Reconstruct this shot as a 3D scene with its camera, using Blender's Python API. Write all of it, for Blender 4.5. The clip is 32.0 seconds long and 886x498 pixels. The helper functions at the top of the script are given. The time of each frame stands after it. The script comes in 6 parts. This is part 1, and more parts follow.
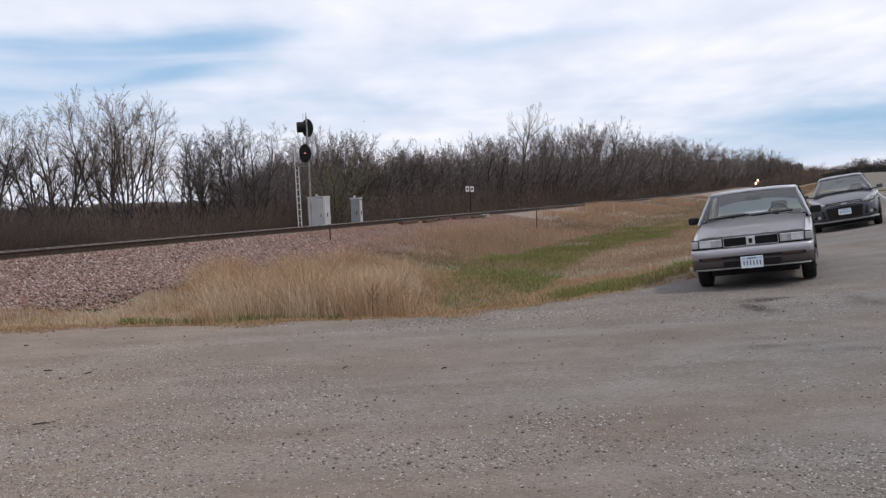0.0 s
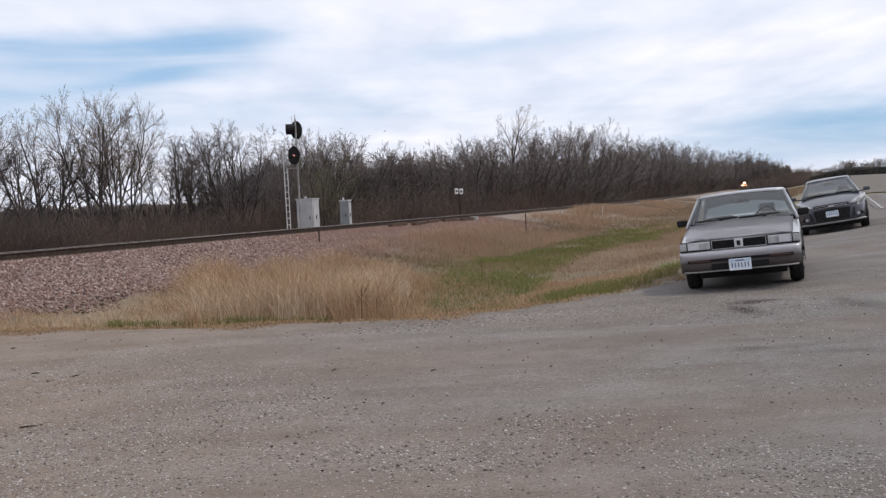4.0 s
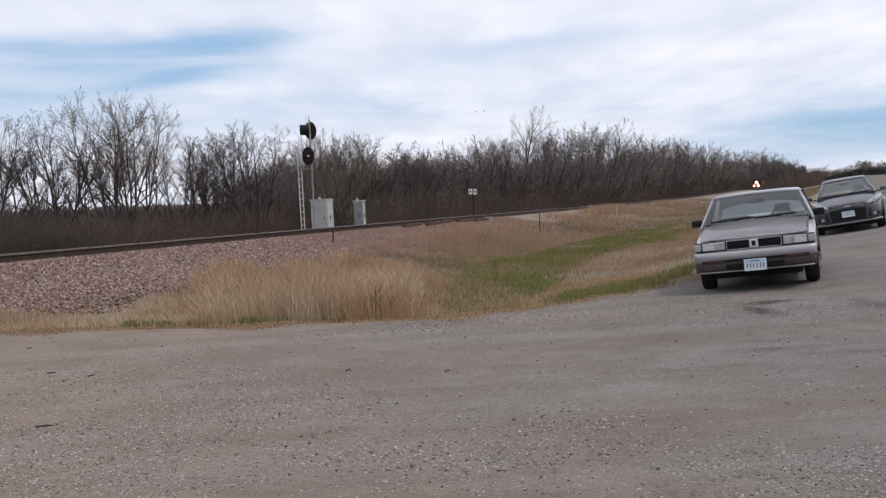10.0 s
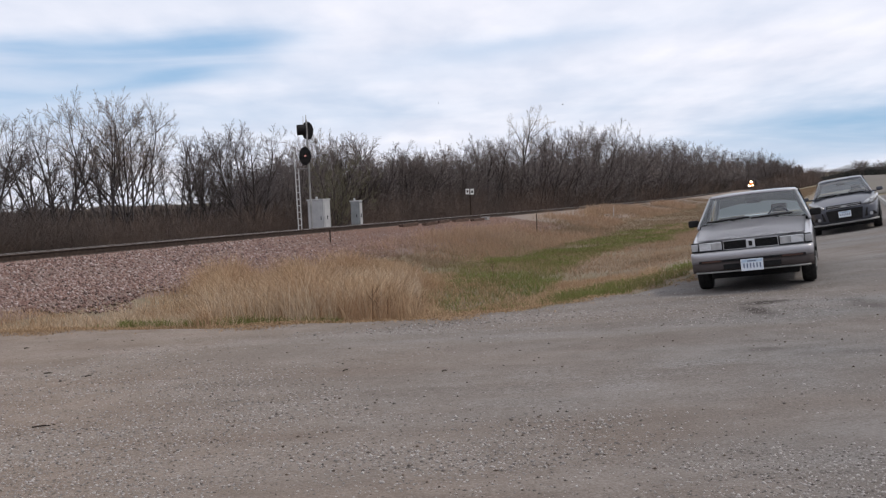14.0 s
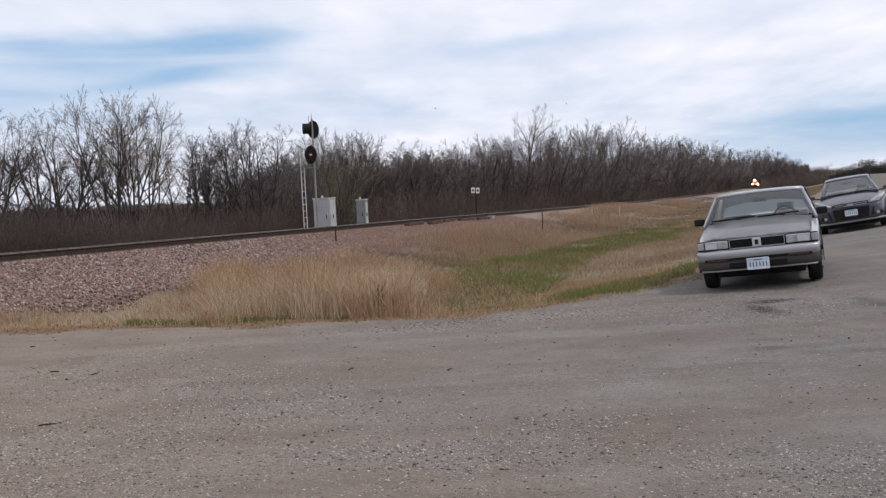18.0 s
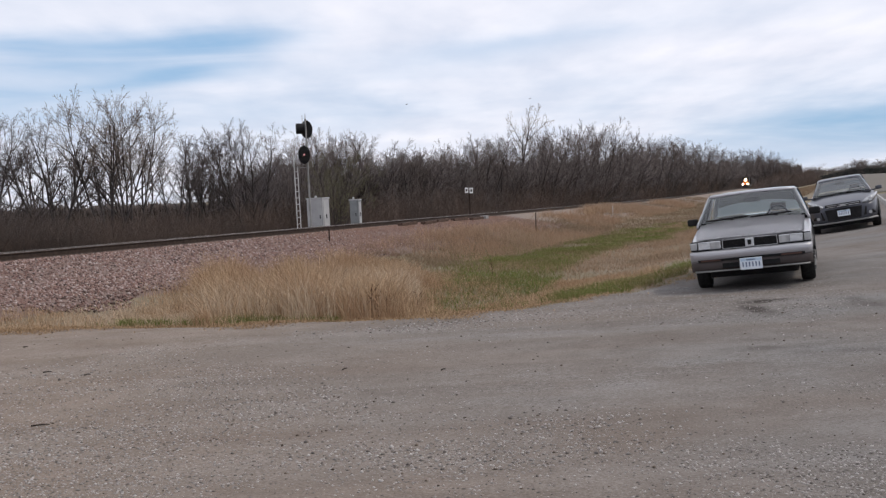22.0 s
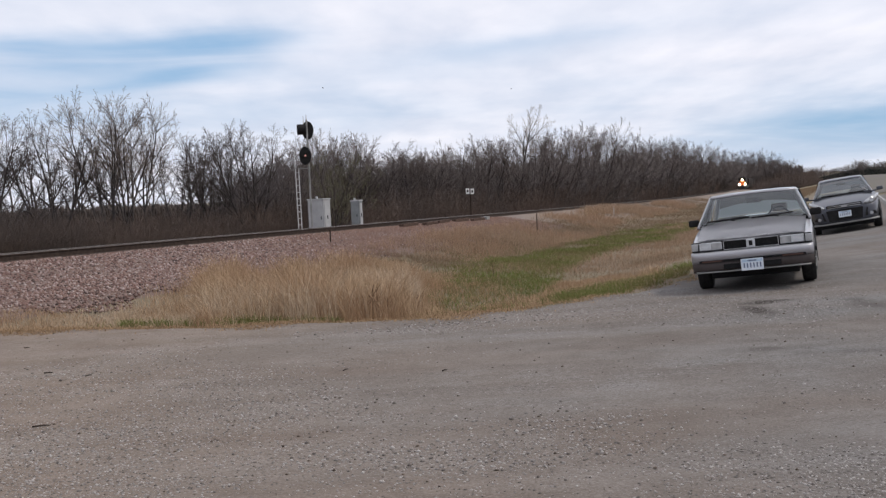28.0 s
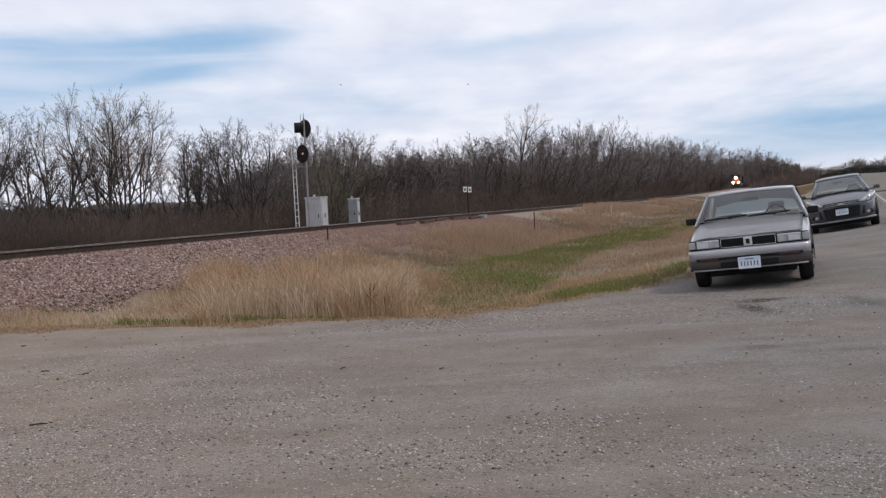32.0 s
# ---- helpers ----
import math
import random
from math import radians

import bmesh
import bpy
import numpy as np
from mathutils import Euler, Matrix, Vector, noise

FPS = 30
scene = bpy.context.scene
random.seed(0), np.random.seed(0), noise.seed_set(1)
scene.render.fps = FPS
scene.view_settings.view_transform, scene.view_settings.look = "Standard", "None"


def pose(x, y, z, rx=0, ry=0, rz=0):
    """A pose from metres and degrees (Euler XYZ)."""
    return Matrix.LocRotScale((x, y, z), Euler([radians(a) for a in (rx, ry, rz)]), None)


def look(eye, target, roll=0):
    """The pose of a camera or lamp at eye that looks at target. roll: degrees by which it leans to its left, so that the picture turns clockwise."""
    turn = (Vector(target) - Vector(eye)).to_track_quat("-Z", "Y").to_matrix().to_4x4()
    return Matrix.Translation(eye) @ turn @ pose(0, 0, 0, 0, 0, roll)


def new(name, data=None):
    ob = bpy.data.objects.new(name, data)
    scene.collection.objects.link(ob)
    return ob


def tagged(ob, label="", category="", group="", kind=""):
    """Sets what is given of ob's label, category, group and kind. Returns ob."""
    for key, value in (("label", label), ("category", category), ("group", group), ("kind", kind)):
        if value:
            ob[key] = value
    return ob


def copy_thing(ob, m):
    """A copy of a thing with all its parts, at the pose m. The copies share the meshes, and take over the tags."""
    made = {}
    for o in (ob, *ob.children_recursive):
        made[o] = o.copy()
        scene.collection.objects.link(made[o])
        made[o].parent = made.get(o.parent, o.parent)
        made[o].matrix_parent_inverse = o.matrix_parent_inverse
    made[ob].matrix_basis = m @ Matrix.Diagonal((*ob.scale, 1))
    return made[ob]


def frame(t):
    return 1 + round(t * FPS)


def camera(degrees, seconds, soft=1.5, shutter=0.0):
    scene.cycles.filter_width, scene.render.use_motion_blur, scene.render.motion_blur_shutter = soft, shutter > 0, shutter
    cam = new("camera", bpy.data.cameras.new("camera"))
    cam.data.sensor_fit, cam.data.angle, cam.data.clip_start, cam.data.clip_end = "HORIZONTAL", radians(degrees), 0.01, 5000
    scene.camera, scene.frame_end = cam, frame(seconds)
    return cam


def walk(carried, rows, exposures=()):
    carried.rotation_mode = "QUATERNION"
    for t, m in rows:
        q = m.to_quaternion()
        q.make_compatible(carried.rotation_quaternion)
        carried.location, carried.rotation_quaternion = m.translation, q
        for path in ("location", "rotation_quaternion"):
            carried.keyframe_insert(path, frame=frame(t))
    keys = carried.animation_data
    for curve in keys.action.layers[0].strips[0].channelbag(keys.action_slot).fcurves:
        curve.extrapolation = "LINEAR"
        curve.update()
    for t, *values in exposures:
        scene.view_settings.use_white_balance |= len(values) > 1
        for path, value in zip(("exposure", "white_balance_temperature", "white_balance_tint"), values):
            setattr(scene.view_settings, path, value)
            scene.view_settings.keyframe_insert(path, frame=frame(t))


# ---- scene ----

# ---------------------------------------------------------------- camera
EYE = (0.0, 0.0, 1.58)
PITCH, LEAN = -3.38, -2.85
SWAY = [
    (0, -0.27, -0.1), (0.5, -0.16, -0.1), (1, -0.25, -0.19), (1.5, -0.48, -0.14), (2, -0.51, -0.11), (2.5, -0.36, -0.13), 
    (3, -0.47, -0.11), (3.5, -0.96, -0.01), (5.5, -0.2, 0.04), (6, 0, 0), (6.5, 0, 0.05), (7, 0, 0.05), 
    (7.5, 0.04, 0.16), (8, -0.41, 0.1), (8.5, -0.15, 0.12), (9, -0.02, 0.17), (9.5, -0.05, 0.05), (10, -0.1, 0.05), 
    (10.5, -0.04, 0.03), (11, 0, 0.12), (11.5, -0.2, 0.13), (12, -0.33, 0.12), (12.5, -0.2, 0.08), (13, -0.22, 0.06), 
    (13.5, -0.1, -0), (14, -0.27, 0.05), (14.5, -0.18, 0.1), (16.5, -0.24, 0.03), (17, -0.15, 0.05), (17.5, 0, 0.04), 
    (18, 0.05, -0.02), (18.5, 0.05, -0.02), (19, 0.04, 0.01), (19.5, -0.01, 0.01), (20, -0.15, 0.03), (20.5, -0.32, 0.07), 
    (21, -0.3, 0.05), (21.5, -0.48, 0.04), (22, -0.32, -0.02), (22.5, -0.29, 0.03), (23, -0.26, 0.04), (23.5, -0.26, 0.03), 
    (24, -0.26, 0.05), (24.5, -0.26, 0.04), (25, -0.25, 0.05), (25.5, -0.26, 0.03), (27.5, -0.26, 0.03), (28, -0.26, 0.03), 
    (28.5, -0.29, 0.01), (29, -0.29, -0.01), (29.5, -0.28, 0.01), (30, -0.28, -0.05), (30.5, -0.33, 0.01), (31, -0.34, -0.1), 
    (31.5, -0.45, -0.12), (32, -0.41, -0.07),
]

cam = camera(48.0, 32.0, soft=1.3)
BASE = look(EYE, (0, 100 * math.cos(radians(PITCH)), EYE[2] + 100 * math.sin(radians(PITCH))), LEAN)
walk(cam, [(t, BASE @ pose(0, 0, 0, b, a, 0)) for t, a, b in SWAY],
     exposures=[(0, 0.05), (1, 0.08), (3.5, 0.08), (6, 0.03), (14, 0.02), (20, 0.02), (24, 0.0), (32, -0.02)])

# ---------------------------------------------------------------- light
SUN_EL, SUN_AZ = 52.0, 92.0          # degrees; azimuth clockwise from the way the camera looks
world = bpy.data.worlds.new("hazy_sky")
scene.world = world
world.use_nodes = True


def sky_nodes():
    nt = world.node_tree
    N, L = nt.nodes, nt.links
    N.clear()
    out, bg = N.new("ShaderNodeOutputWorld"), N.new("ShaderNodeBackground")
    L.new(bg.outputs[0], out.inputs[0])
    sky = N.new("ShaderNodeTexSky")
    sky.sky_type, sky.sun_disc = "NISHITA", False
    sky.sun_elevation, sky.sun_rotation = radians(SUN_EL), radians(SUN_AZ)
    sky.air_density, sky.dust_density = 1.0, 1.5
    tc, sep = N.new("ShaderNodeTexCoord"), N.new("ShaderNodeSeparateXYZ")
    L.new(tc.outputs["Generated"], sep.inputs[0])

    def m(op, a, b=None, c=None, clamp=False):
        n = N.new("ShaderNodeMath")
        n.operation, n.use_clamp = op, clamp
        for i, v in enumerate((a, b, c)):
            if v is None:
                continue
            if isinstance(v, (int, float)):
                n.inputs[i].default_value = v
            else:
                L.new(v, n.inputs[i])
        return n.outputs[0]
    x, y, z = sep.outputs
    ay = m("MAXIMUM", m("ABSOLUTE", y), 0.05)
    a, b = m("DIVIDE", x, ay), m("DIVIDE", z, ay)
    # cloud sheet seen from below, stretched sideways
    zz = m("ADD", m("MAXIMUM", z, 0.0), 0.10)
    comb = N.new("ShaderNodeCombineXYZ")
    L.new(m("DIVIDE", x, zz), comb.inputs[0])
    L.new(m("MULTIPLY", m("DIVIDE", y, zz), 0.55), comb.inputs[1])
    n1 = N.new("ShaderNodeTexNoise")
    n1.inputs["Scale"].default_value, n1.inputs["Detail"].default_value = 0.9, 6.0
    n1.inputs["Roughness"].default_value = 0.5
    n1.inputs["Distortion"].default_value = 0.3
    L.new(comb.outputs[0], n1.inputs["Vector"])
    n2 = N.new("ShaderNodeTexNoise")
    n2.inputs["Scale"].default_value, n2.inputs["Detail"].default_value = 2.6, 5.0
    L.new(comb.outputs[0], n2.inputs["Vector"])
    # blue openings in the sheet: bearing, height, half width, half height, slope, depth
    gaps = None
    wob = m("MULTIPLY", m("SUBTRACT", n2.outputs[0], 0.5), 0.035)
    streak = N.new("ShaderNodeCombineXYZ")
    L.new(m("MULTIPLY", a, 3.5), streak.inputs[0])
    L.new(m("MULTIPLY", m("ADD", b, m("MULTIPLY", a, 0.03)), 34.0), streak.inputs[1])
    n3 = N.new("ShaderNodeTexNoise")
    n3.inputs["Scale"].default_value, n3.inputs["Detail"].default_value = 1.0, 6.0
    n3.inputs["Distortion"].default_value = 0.6
    L.new(streak.outputs[0], n3.inputs["Vector"])
    for a0, b0, sa, sb, k, d in ((-0.27, 0.158, 0.11, 0.012, 0.03, 0.60), (-0.21, 0.150, 0.07, 0.012, 0.10, 0.56), (-0.33, 0.138, 0.12, 0.014, 0.0, 0.66), (-0.40, 0.163, 0.07, 0.010, -0.05, 0.60),
                                 (-0.27, 0.127, 0.05, 0.008, 0.10, 0.62), (-0.41, 0.112, 0.11, 0.026, 0.0, 0.46), (-0.26, 0.085, 0.12, 0.034, 0.05, 0.34), (-0.09, 0.086, 0.07, 0.014, 0.0, 0.30),
                                 (0.43, 0.050, 0.13, 0.022, 0.0, 0.72), (0.40, 0.026, 0.14, 0.018, 0.0, 0.50), (0.30, 0.042, 0.08, 0.012, 0.03, 0.28), (0.02, 0.132, 0.08, 0.014, 0.05, 0.26),
                                 (0.12, 0.146, 0.10, 0.008, 0.05, 0.26), (0.05, 0.075, 0.16, 0.012, 0.0, 0.16), (0.25, 0.10, 0.16, 0.010, 0.02, 0.14), (-0.06, 0.205, 0.14, 0.008, 0.0, 0.18)):
        da = m("DIVIDE", m("SUBTRACT", m("ADD", a, wob), a0), sa)
        db = m("DIVIDE", m("SUBTRACT", m("SUBTRACT", m("ADD", b, m("MULTIPLY", wob, 0.45)), b0), m("MULTIPLY", m("SUBTRACT", a, a0), k)), sb)
        g = m("MULTIPLY", m("EXPONENT", m("MULTIPLY", m("ADD", m("MULTIPLY", da, da), m("MULTIPLY", db, db)), -0.6)), d)
        gaps = g if gaps is None else m("ADD", gaps, m("MULTIPLY", g, m("SUBTRACT", 1.0, gaps)))
    gaps = m("MULTIPLY", gaps, m("ADD", m("MULTIPLY", n3.outputs[0], 1.7), -0.02))
    soft = m("MULTIPLY", m("SUBTRACT", n1.outputs[0], 0.42), 2.6, clamp=True)
    cover = m("SUBTRACT", m("ADD", m("MULTIPLY", soft, 0.28), 0.78), gaps, clamp=True)
    blue = N.new("ShaderNodeMix")
    blue.data_type = "RGBA"
    tint = N.new("ShaderNodeMix")
    tint.data_type, tint.blend_type = "RGBA", "MULTIPLY"
    tint.inputs[0].default_value = 1.0
    L.new(sky.outputs[0], tint.inputs[6])
    tint.inputs[7].default_value = (0.062, 0.078, 0.108, 1)
    L.new(cover, blue.inputs[0])
    pale = N.new("ShaderNodeMix")
    pale.data_type = "RGBA"
    pale.inputs[0].default_value = 0.8
    L.new(tint.outputs[2], pale.inputs[6])
    pale.inputs[7].default_value = (0.36, 0.57, 0.82, 1)
    cl = N.new("ShaderNodeMix")
    cl.data_type = "RGBA"
    L.new(m("MULTIPLY", m("SUBTRACT", n2.outputs[0], 0.33), 3.0, clamp=True), cl.inputs[0])
    cl.inputs[6].default_value = (0.84, 0.85, 0.95, 1)
    cl.inputs[7].default_value = (1.05, 1.02, 1.08, 1)
    L.new(pale.outputs[2], blue.inputs[6])
    L.new(cl.outputs[2], blue.inputs[7])
    L.new(blue.outputs[2], bg.inputs[0])
    bg.inputs[1].default_value = 1.0


sky_nodes()
sun = new("sun", bpy.data.lights.new("sun", "SUN"))
sun.data.energy, sun.data.angle, sun.data.color = 1.65, radians(6), (1.0, 0.915, 0.81)
sun.matrix_world = look((0, 0, 0), (-math.sin(radians(SUN_AZ)) * math.cos(radians(SUN_EL)), -math.cos(radians(SUN_AZ)) * math.cos(radians(SUN_EL)),
                                    -math.sin(radians(SUN_EL))))
scene.view_settings.exposure = 0.0

# ---------------------------------------------------------------- materials


def mat(name, c1, c2=None, scale=8.0, rough=0.8, metal=0.0, bump=0.0, detail=6.0, island=0.0, c3=None, big=0.4, spec=0.5, coat=0.0, glow=0.0):
    """Two colours mixed by fine noise, a third by broad noise, with a share of variation from piece to piece."""
    M = bpy.data.materials.new(name)
    M.use_nodes = True
    nt = M.node_tree
    N, L = nt.nodes, nt.links
    P = N["Principled BSDF"]
    P.inputs["Roughness"].default_value, P.inputs["Metallic"].default_value = rough, metal
    P.inputs["Specular IOR Level"].default_value = spec
    P.inputs["Coat Weight"].default_value = coat
    P.inputs["Coat Roughness"].default_value = 0.08
    if glow:
        P.inputs["Emission Color"].default_value = (*c1, 1)
        P.inputs["Emission Strength"].default_value = glow
    if c2 is None:
        P.inputs["Base Color"].default_value = (*c1, 1)
        return M
    tc = N.new("ShaderNodeTexCoord")
    n = N.new("ShaderNodeTexNoise")
    n.inputs["Scale"].default_value, n.inputs["Detail"].default_value = scale, detail
    L.new(tc.outputs["Object"], n.inputs["Vector"])
    ramp = N.new("ShaderNodeValToRGB")
    ramp.color_ramp.elements[0].position, ramp.color_ramp.elements[1].position = 0.34, 0.66
    ramp.color_ramp.elements[0].color, ramp.color_ramp.elements[1].color = (*c1, 1), (*c2, 1)
    fac = n.outputs[0]
    if island:
        g = N.new("ShaderNodeNewGeometry")
        mx = N.new("ShaderNodeMix")
        mx.inputs[0].default_value = island
        L.new(n.outputs[0], mx.inputs[2])
        L.new(g.outputs["Random Per Island"], mx.inputs[3])
        fac = mx.outputs[0]
        ramp.color_ramp.elements[0].position, ramp.color_ramp.elements[1].position = 0.1, 0.9
    L.new(fac, ramp.inputs[0])
    col = ramp.outputs[0]
    if c3:
        n3 = N.new("ShaderNodeTexNoise")
        n3.inputs["Scale"].default_value, n3.inputs["Detail"].default_value = big, 4.0
        L.new(tc.outputs["Object"], n3.inputs["Vector"])
        r3 = N.new("ShaderNodeValToRGB")
        r3.color_ramp.elements[0].position, r3.color_ramp.elements[1].position = 0.42, 0.62
        L.new(n3.outputs[0], r3.inputs[0])
        m3 = N.new("ShaderNodeMix")
        m3.data_type = "RGBA"
        L.new(r3.outputs[0], m3.inputs[0])
        L.new(col, m3.inputs[6])
        m3.inputs[7].default_value = (*c3, 1)
        sc = N.new("ShaderNodeMath")
        sc.operation = "MULTIPLY"
        sc.inputs[1].default_value = 0.75
        L.new(r3.outputs[0], sc.inputs[0])
        L.new(sc.outputs[0], m3.inputs[0])
        col = m3.outputs[2]
    L.new(col, P.inputs["Base Color"])
    if bump:
        b = N.new("ShaderNodeBump")
        b.inputs["Strength"].default_value, b.inputs["Distance"].default_value = bump, 0.02
        L.new(n.outputs[0], b.inputs["Height"])
        L.new(b.outputs[0], P.inputs["Normal"])
    return M


def glass(name, tint, gloss=1.45):
    M = bpy.data.materials.new(name)
    M.use_nodes = True
    nt = M.node_tree
    N, L = nt.nodes, nt.links
    N.clear()
    out, mix = N.new("ShaderNodeOutputMaterial"), N.new("ShaderNodeMixShader")
    tr, gl, fr = N.new("ShaderNodeBsdfTransparent"), N.new("ShaderNodeBsdfGlossy"), N.new("ShaderNodeFresnel")
    tr.inputs[0].default_value = (*tint, 1)
    gl.inputs["Roughness"].default_value = 0.02
    fr.inputs[0].default_value = gloss
    L.new(fr.outputs[0], mix.inputs[0])
    L.new(tr.outputs[0], mix.inputs[1])
    L.new(gl.outputs[0], mix.inputs[2])
    L.new(mix.outputs[0], out.inputs[0])
    return M


M_SOIL = mat("dry_turf", (0.135, 0.104, 0.068), (0.205, 0.158, 0.108), 3.0, 0.95, bump=0.6, c3=(0.15, 0.130, 0.070), big=0.12)


def lot_material():
    """Dirt and crushed stone, worn into broad curving lanes, with chips of many greys."""
    M = bpy.data.materials.new("packed_gravel")
    M.use_nodes = True
    nt = M.node_tree
    N, L = nt.nodes, nt.links
    P = N["Principled BSDF"]
    P.inputs["Roughness"].default_value = 0.95
    P.inputs["Specular IOR Level"].default_value = 0.2
    tc = N.new("ShaderNodeTexCoord")

    def noise_at(scale, detail, stretch=(1, 1, 1), turn=0.0, rough=0.55):
        mp = N.new("ShaderNodeMapping")
        mp.inputs["Scale"].default_value = stretch
        mp.inputs["Rotation"].default_value = (0, 0, turn)
        L.new(tc.outputs["Object"], mp.inputs[0])
        n = N.new("ShaderNodeTexNoise")
        n.inputs["Scale"].default_value, n.inputs["Detail"].default_value, n.inputs["Roughness"].default_value = scale, detail, rough
        n.inputs["Distortion"].default_value = 0.4
        L.new(mp.outputs[0], n.inputs["Vector"])
        return n.outputs[0]

    def ramp(fac, stops):
        r = N.new("ShaderNodeValToRGB")
        while len(r.color_ramp.elements) < len(stops):
            r.color_ramp.elements.new(0.5)
        for e, (p, c) in zip(r.color_ramp.elements, stops):
            e.position, e.color = p, (*c, 1)
        L.new(fac, r.inputs[0])
        return r.outputs[0]

    def mix(fac, a, b, mode="MIX"):
        m = N.new("ShaderNodeMix")
        m.data_type, m.blend_type = "RGBA", mode
        if isinstance(fac, float):
            m.inputs[0].default_value = fac
        else:
            L.new(fac, m.inputs[0])
        L.new(a, m.inputs[6])
        L.new(b, m.inputs[7])
        return m.outputs[2]

    def chips(scale):
        v = N.new("ShaderNodeTexVoronoi")
        v.inputs["Scale"].default_value = scale
        L.new(tc.outputs["Object"], v.inputs["Vector"])
        s = N.new("ShaderNodeSeparateColor")
        L.new(v.outputs["Color"], s.inputs[0])
        return s.outputs[0], v.outputs["Distance"]
    c1, d1 = chips(48.0)
    c2, d2 = chips(110.0)
    dirt = ramp(noise_at(3.0, 8.0), [(0.3, (0.160, 0.130, 0.107)), (0.7, (0.218, 0.182, 0.156))])
    chip_a = ramp(c1, [(0.0, (0.095, 0.082, 0.074)), (0.25, (0.170, 0.150, 0.136)), (0.80, (0.25, 0.228, 0.21)), (1.0, (0.38, 0.36, 0.34))])
    chip_b = ramp(c2, [(0.0, (0.10, 0.085, 0.074)), (0.5, (0.19, 0.165, 0.145)), (1.0, (0.30, 0.275, 0.25))])
    lanes = ramp(noise_at(0.55, 5.0, (0.35, 1.6, 1), 0.10), [(0.38, (0, 0, 0)), (0.62, (1, 1, 1))])
    spots = ramp(noise_at(1.7, 6.0), [(0.42, (0, 0, 0)), (0.60, (1, 1, 1))])
    grain = mix(0.5, chip_b, chip_a)
    loose = mix(lanes, mix(0.30, dirt, chip_b), mix(0.75, dirt, grain))
    base = mix(spots, loose, mix(0.40, dirt, grain))
    grey = ramp(noise_at(0.30, 4.0, (0.6, 1.2, 1), 0.4), [(0.40, (1.02, 0.985, 0.96)), (0.62, (0.95, 0.97, 0.99))])
    base = mix(1.0, base, grey, "MULTIPLY")
    fine = ramp(noise_at(60.0, 4.0), [(0.3, (0.86, 0.86, 0.86)), (0.7, (1.14, 1.14, 1.14))])
    base = mix(1.0, base, fine, "MULTIPLY")
    sx = N.new("ShaderNodeSeparateXYZ")
    L.new(tc.outputs["Object"], sx.inputs[0])
    mr = N.new("ShaderNodeMapRange")
    mr.inputs[1].default_value, mr.inputs[2].default_value = -3.0, 3.2
    L.new(sx.outputs[0], mr.inputs[0])
    worn = ramp(mr.outputs[0], [(0.0, (1.01, 0.985, 0.955)), (1.0, (0.815, 0.885, 0.955))])
    base = mix(1.0, base, worn, "MULTIPLY")
    # broad stretches of darker, redder dirt
    earth = ramp(noise_at(0.75, 5.0, (0.8, 1.5, 1), 0.3), [(0.42, (0.89, 0.865, 0.845)), (0.60, (1.03, 1.03, 1.03))])
    base = mix(1.0, base, earth, "MULTIPLY")
    # tyre-swept streaks and softer blotches
    streak = ramp(noise_at(0.9, 5.0, (0.22, 2.0, 1), 0.06), [(0.36, (0.92, 0.90, 0.885)), (0.5, (1.0, 1.0, 1.0)), (0.66, (1.07, 1.08, 1.09))])
    base = mix(0.8, base, mix(1.0, base, streak, "MULTIPLY"))
    # oil and damp stains: centre, half sizes, strength
    sep = N.new("ShaderNodeSeparateXYZ")
    L.new(tc.outputs["Object"], sep.inputs[0])

    def op(kind, a, b):
        n = N.new("ShaderNodeMath")
        n.operation = kind
        for k, v in enumerate((a, b)):
            if isinstance(v, float):
                n.inputs[k].default_value = v
            else:
                L.new(v, n.inputs[k])
        return n.outputs[0]
    edge = op("MULTIPLY", op("SUBTRACT", noise_at(4.0, 5.0), 0.5), 2.2)
    stain = None
    for cx, cy, rx, ry, s in ((3.58, 11.25, 0.17, 0.55, 1.25), (3.92, 11.9, 0.34, 0.22, 1.3), (4.85, 11.2, 0.26, 0.8, 0.5), (2.85, 8.75, 0.5, 0.16, 0.5), (3.4, 8.45, 0.5, 0.16, 0.4), (1.0, 11.0, 0.7, 0.2, 0.15)):
        dx = op("DIVIDE", op("SUBTRACT", sep.outputs[0], cx), rx)
        dy = op("DIVIDE", op("SUBTRACT", sep.outputs[1], cy), ry)
        r2 = op("ADD", op("MULTIPLY", dx, dx), op("MULTIPLY", dy, dy))
        f = op("MULTIPLY", op("POWER", 2.718, op("MULTIPLY", op("MAXIMUM", op("ADD", r2, edge), 0.0), -1.6)), s)
        stain = f if stain is None else op("ADD", stain, f)
    dark = N.new("ShaderNodeRGB")
    dark.outputs[0].default_value = (0.042, 0.035, 0.03, 1)
    base = mix(stain, base, dark.outputs[0])
    L.new(base, P.inputs["Base Color"])
    bp = N.new("ShaderNodeBump")
    bp.inputs["Strength"].default_value, bp.inputs["Distance"].default_value = 0.5, 0.009
    L.new(d1, bp.inputs["Height"])
    bp.invert = True
    L.new(bp.outputs[0], P.inputs["Normal"])
    return M


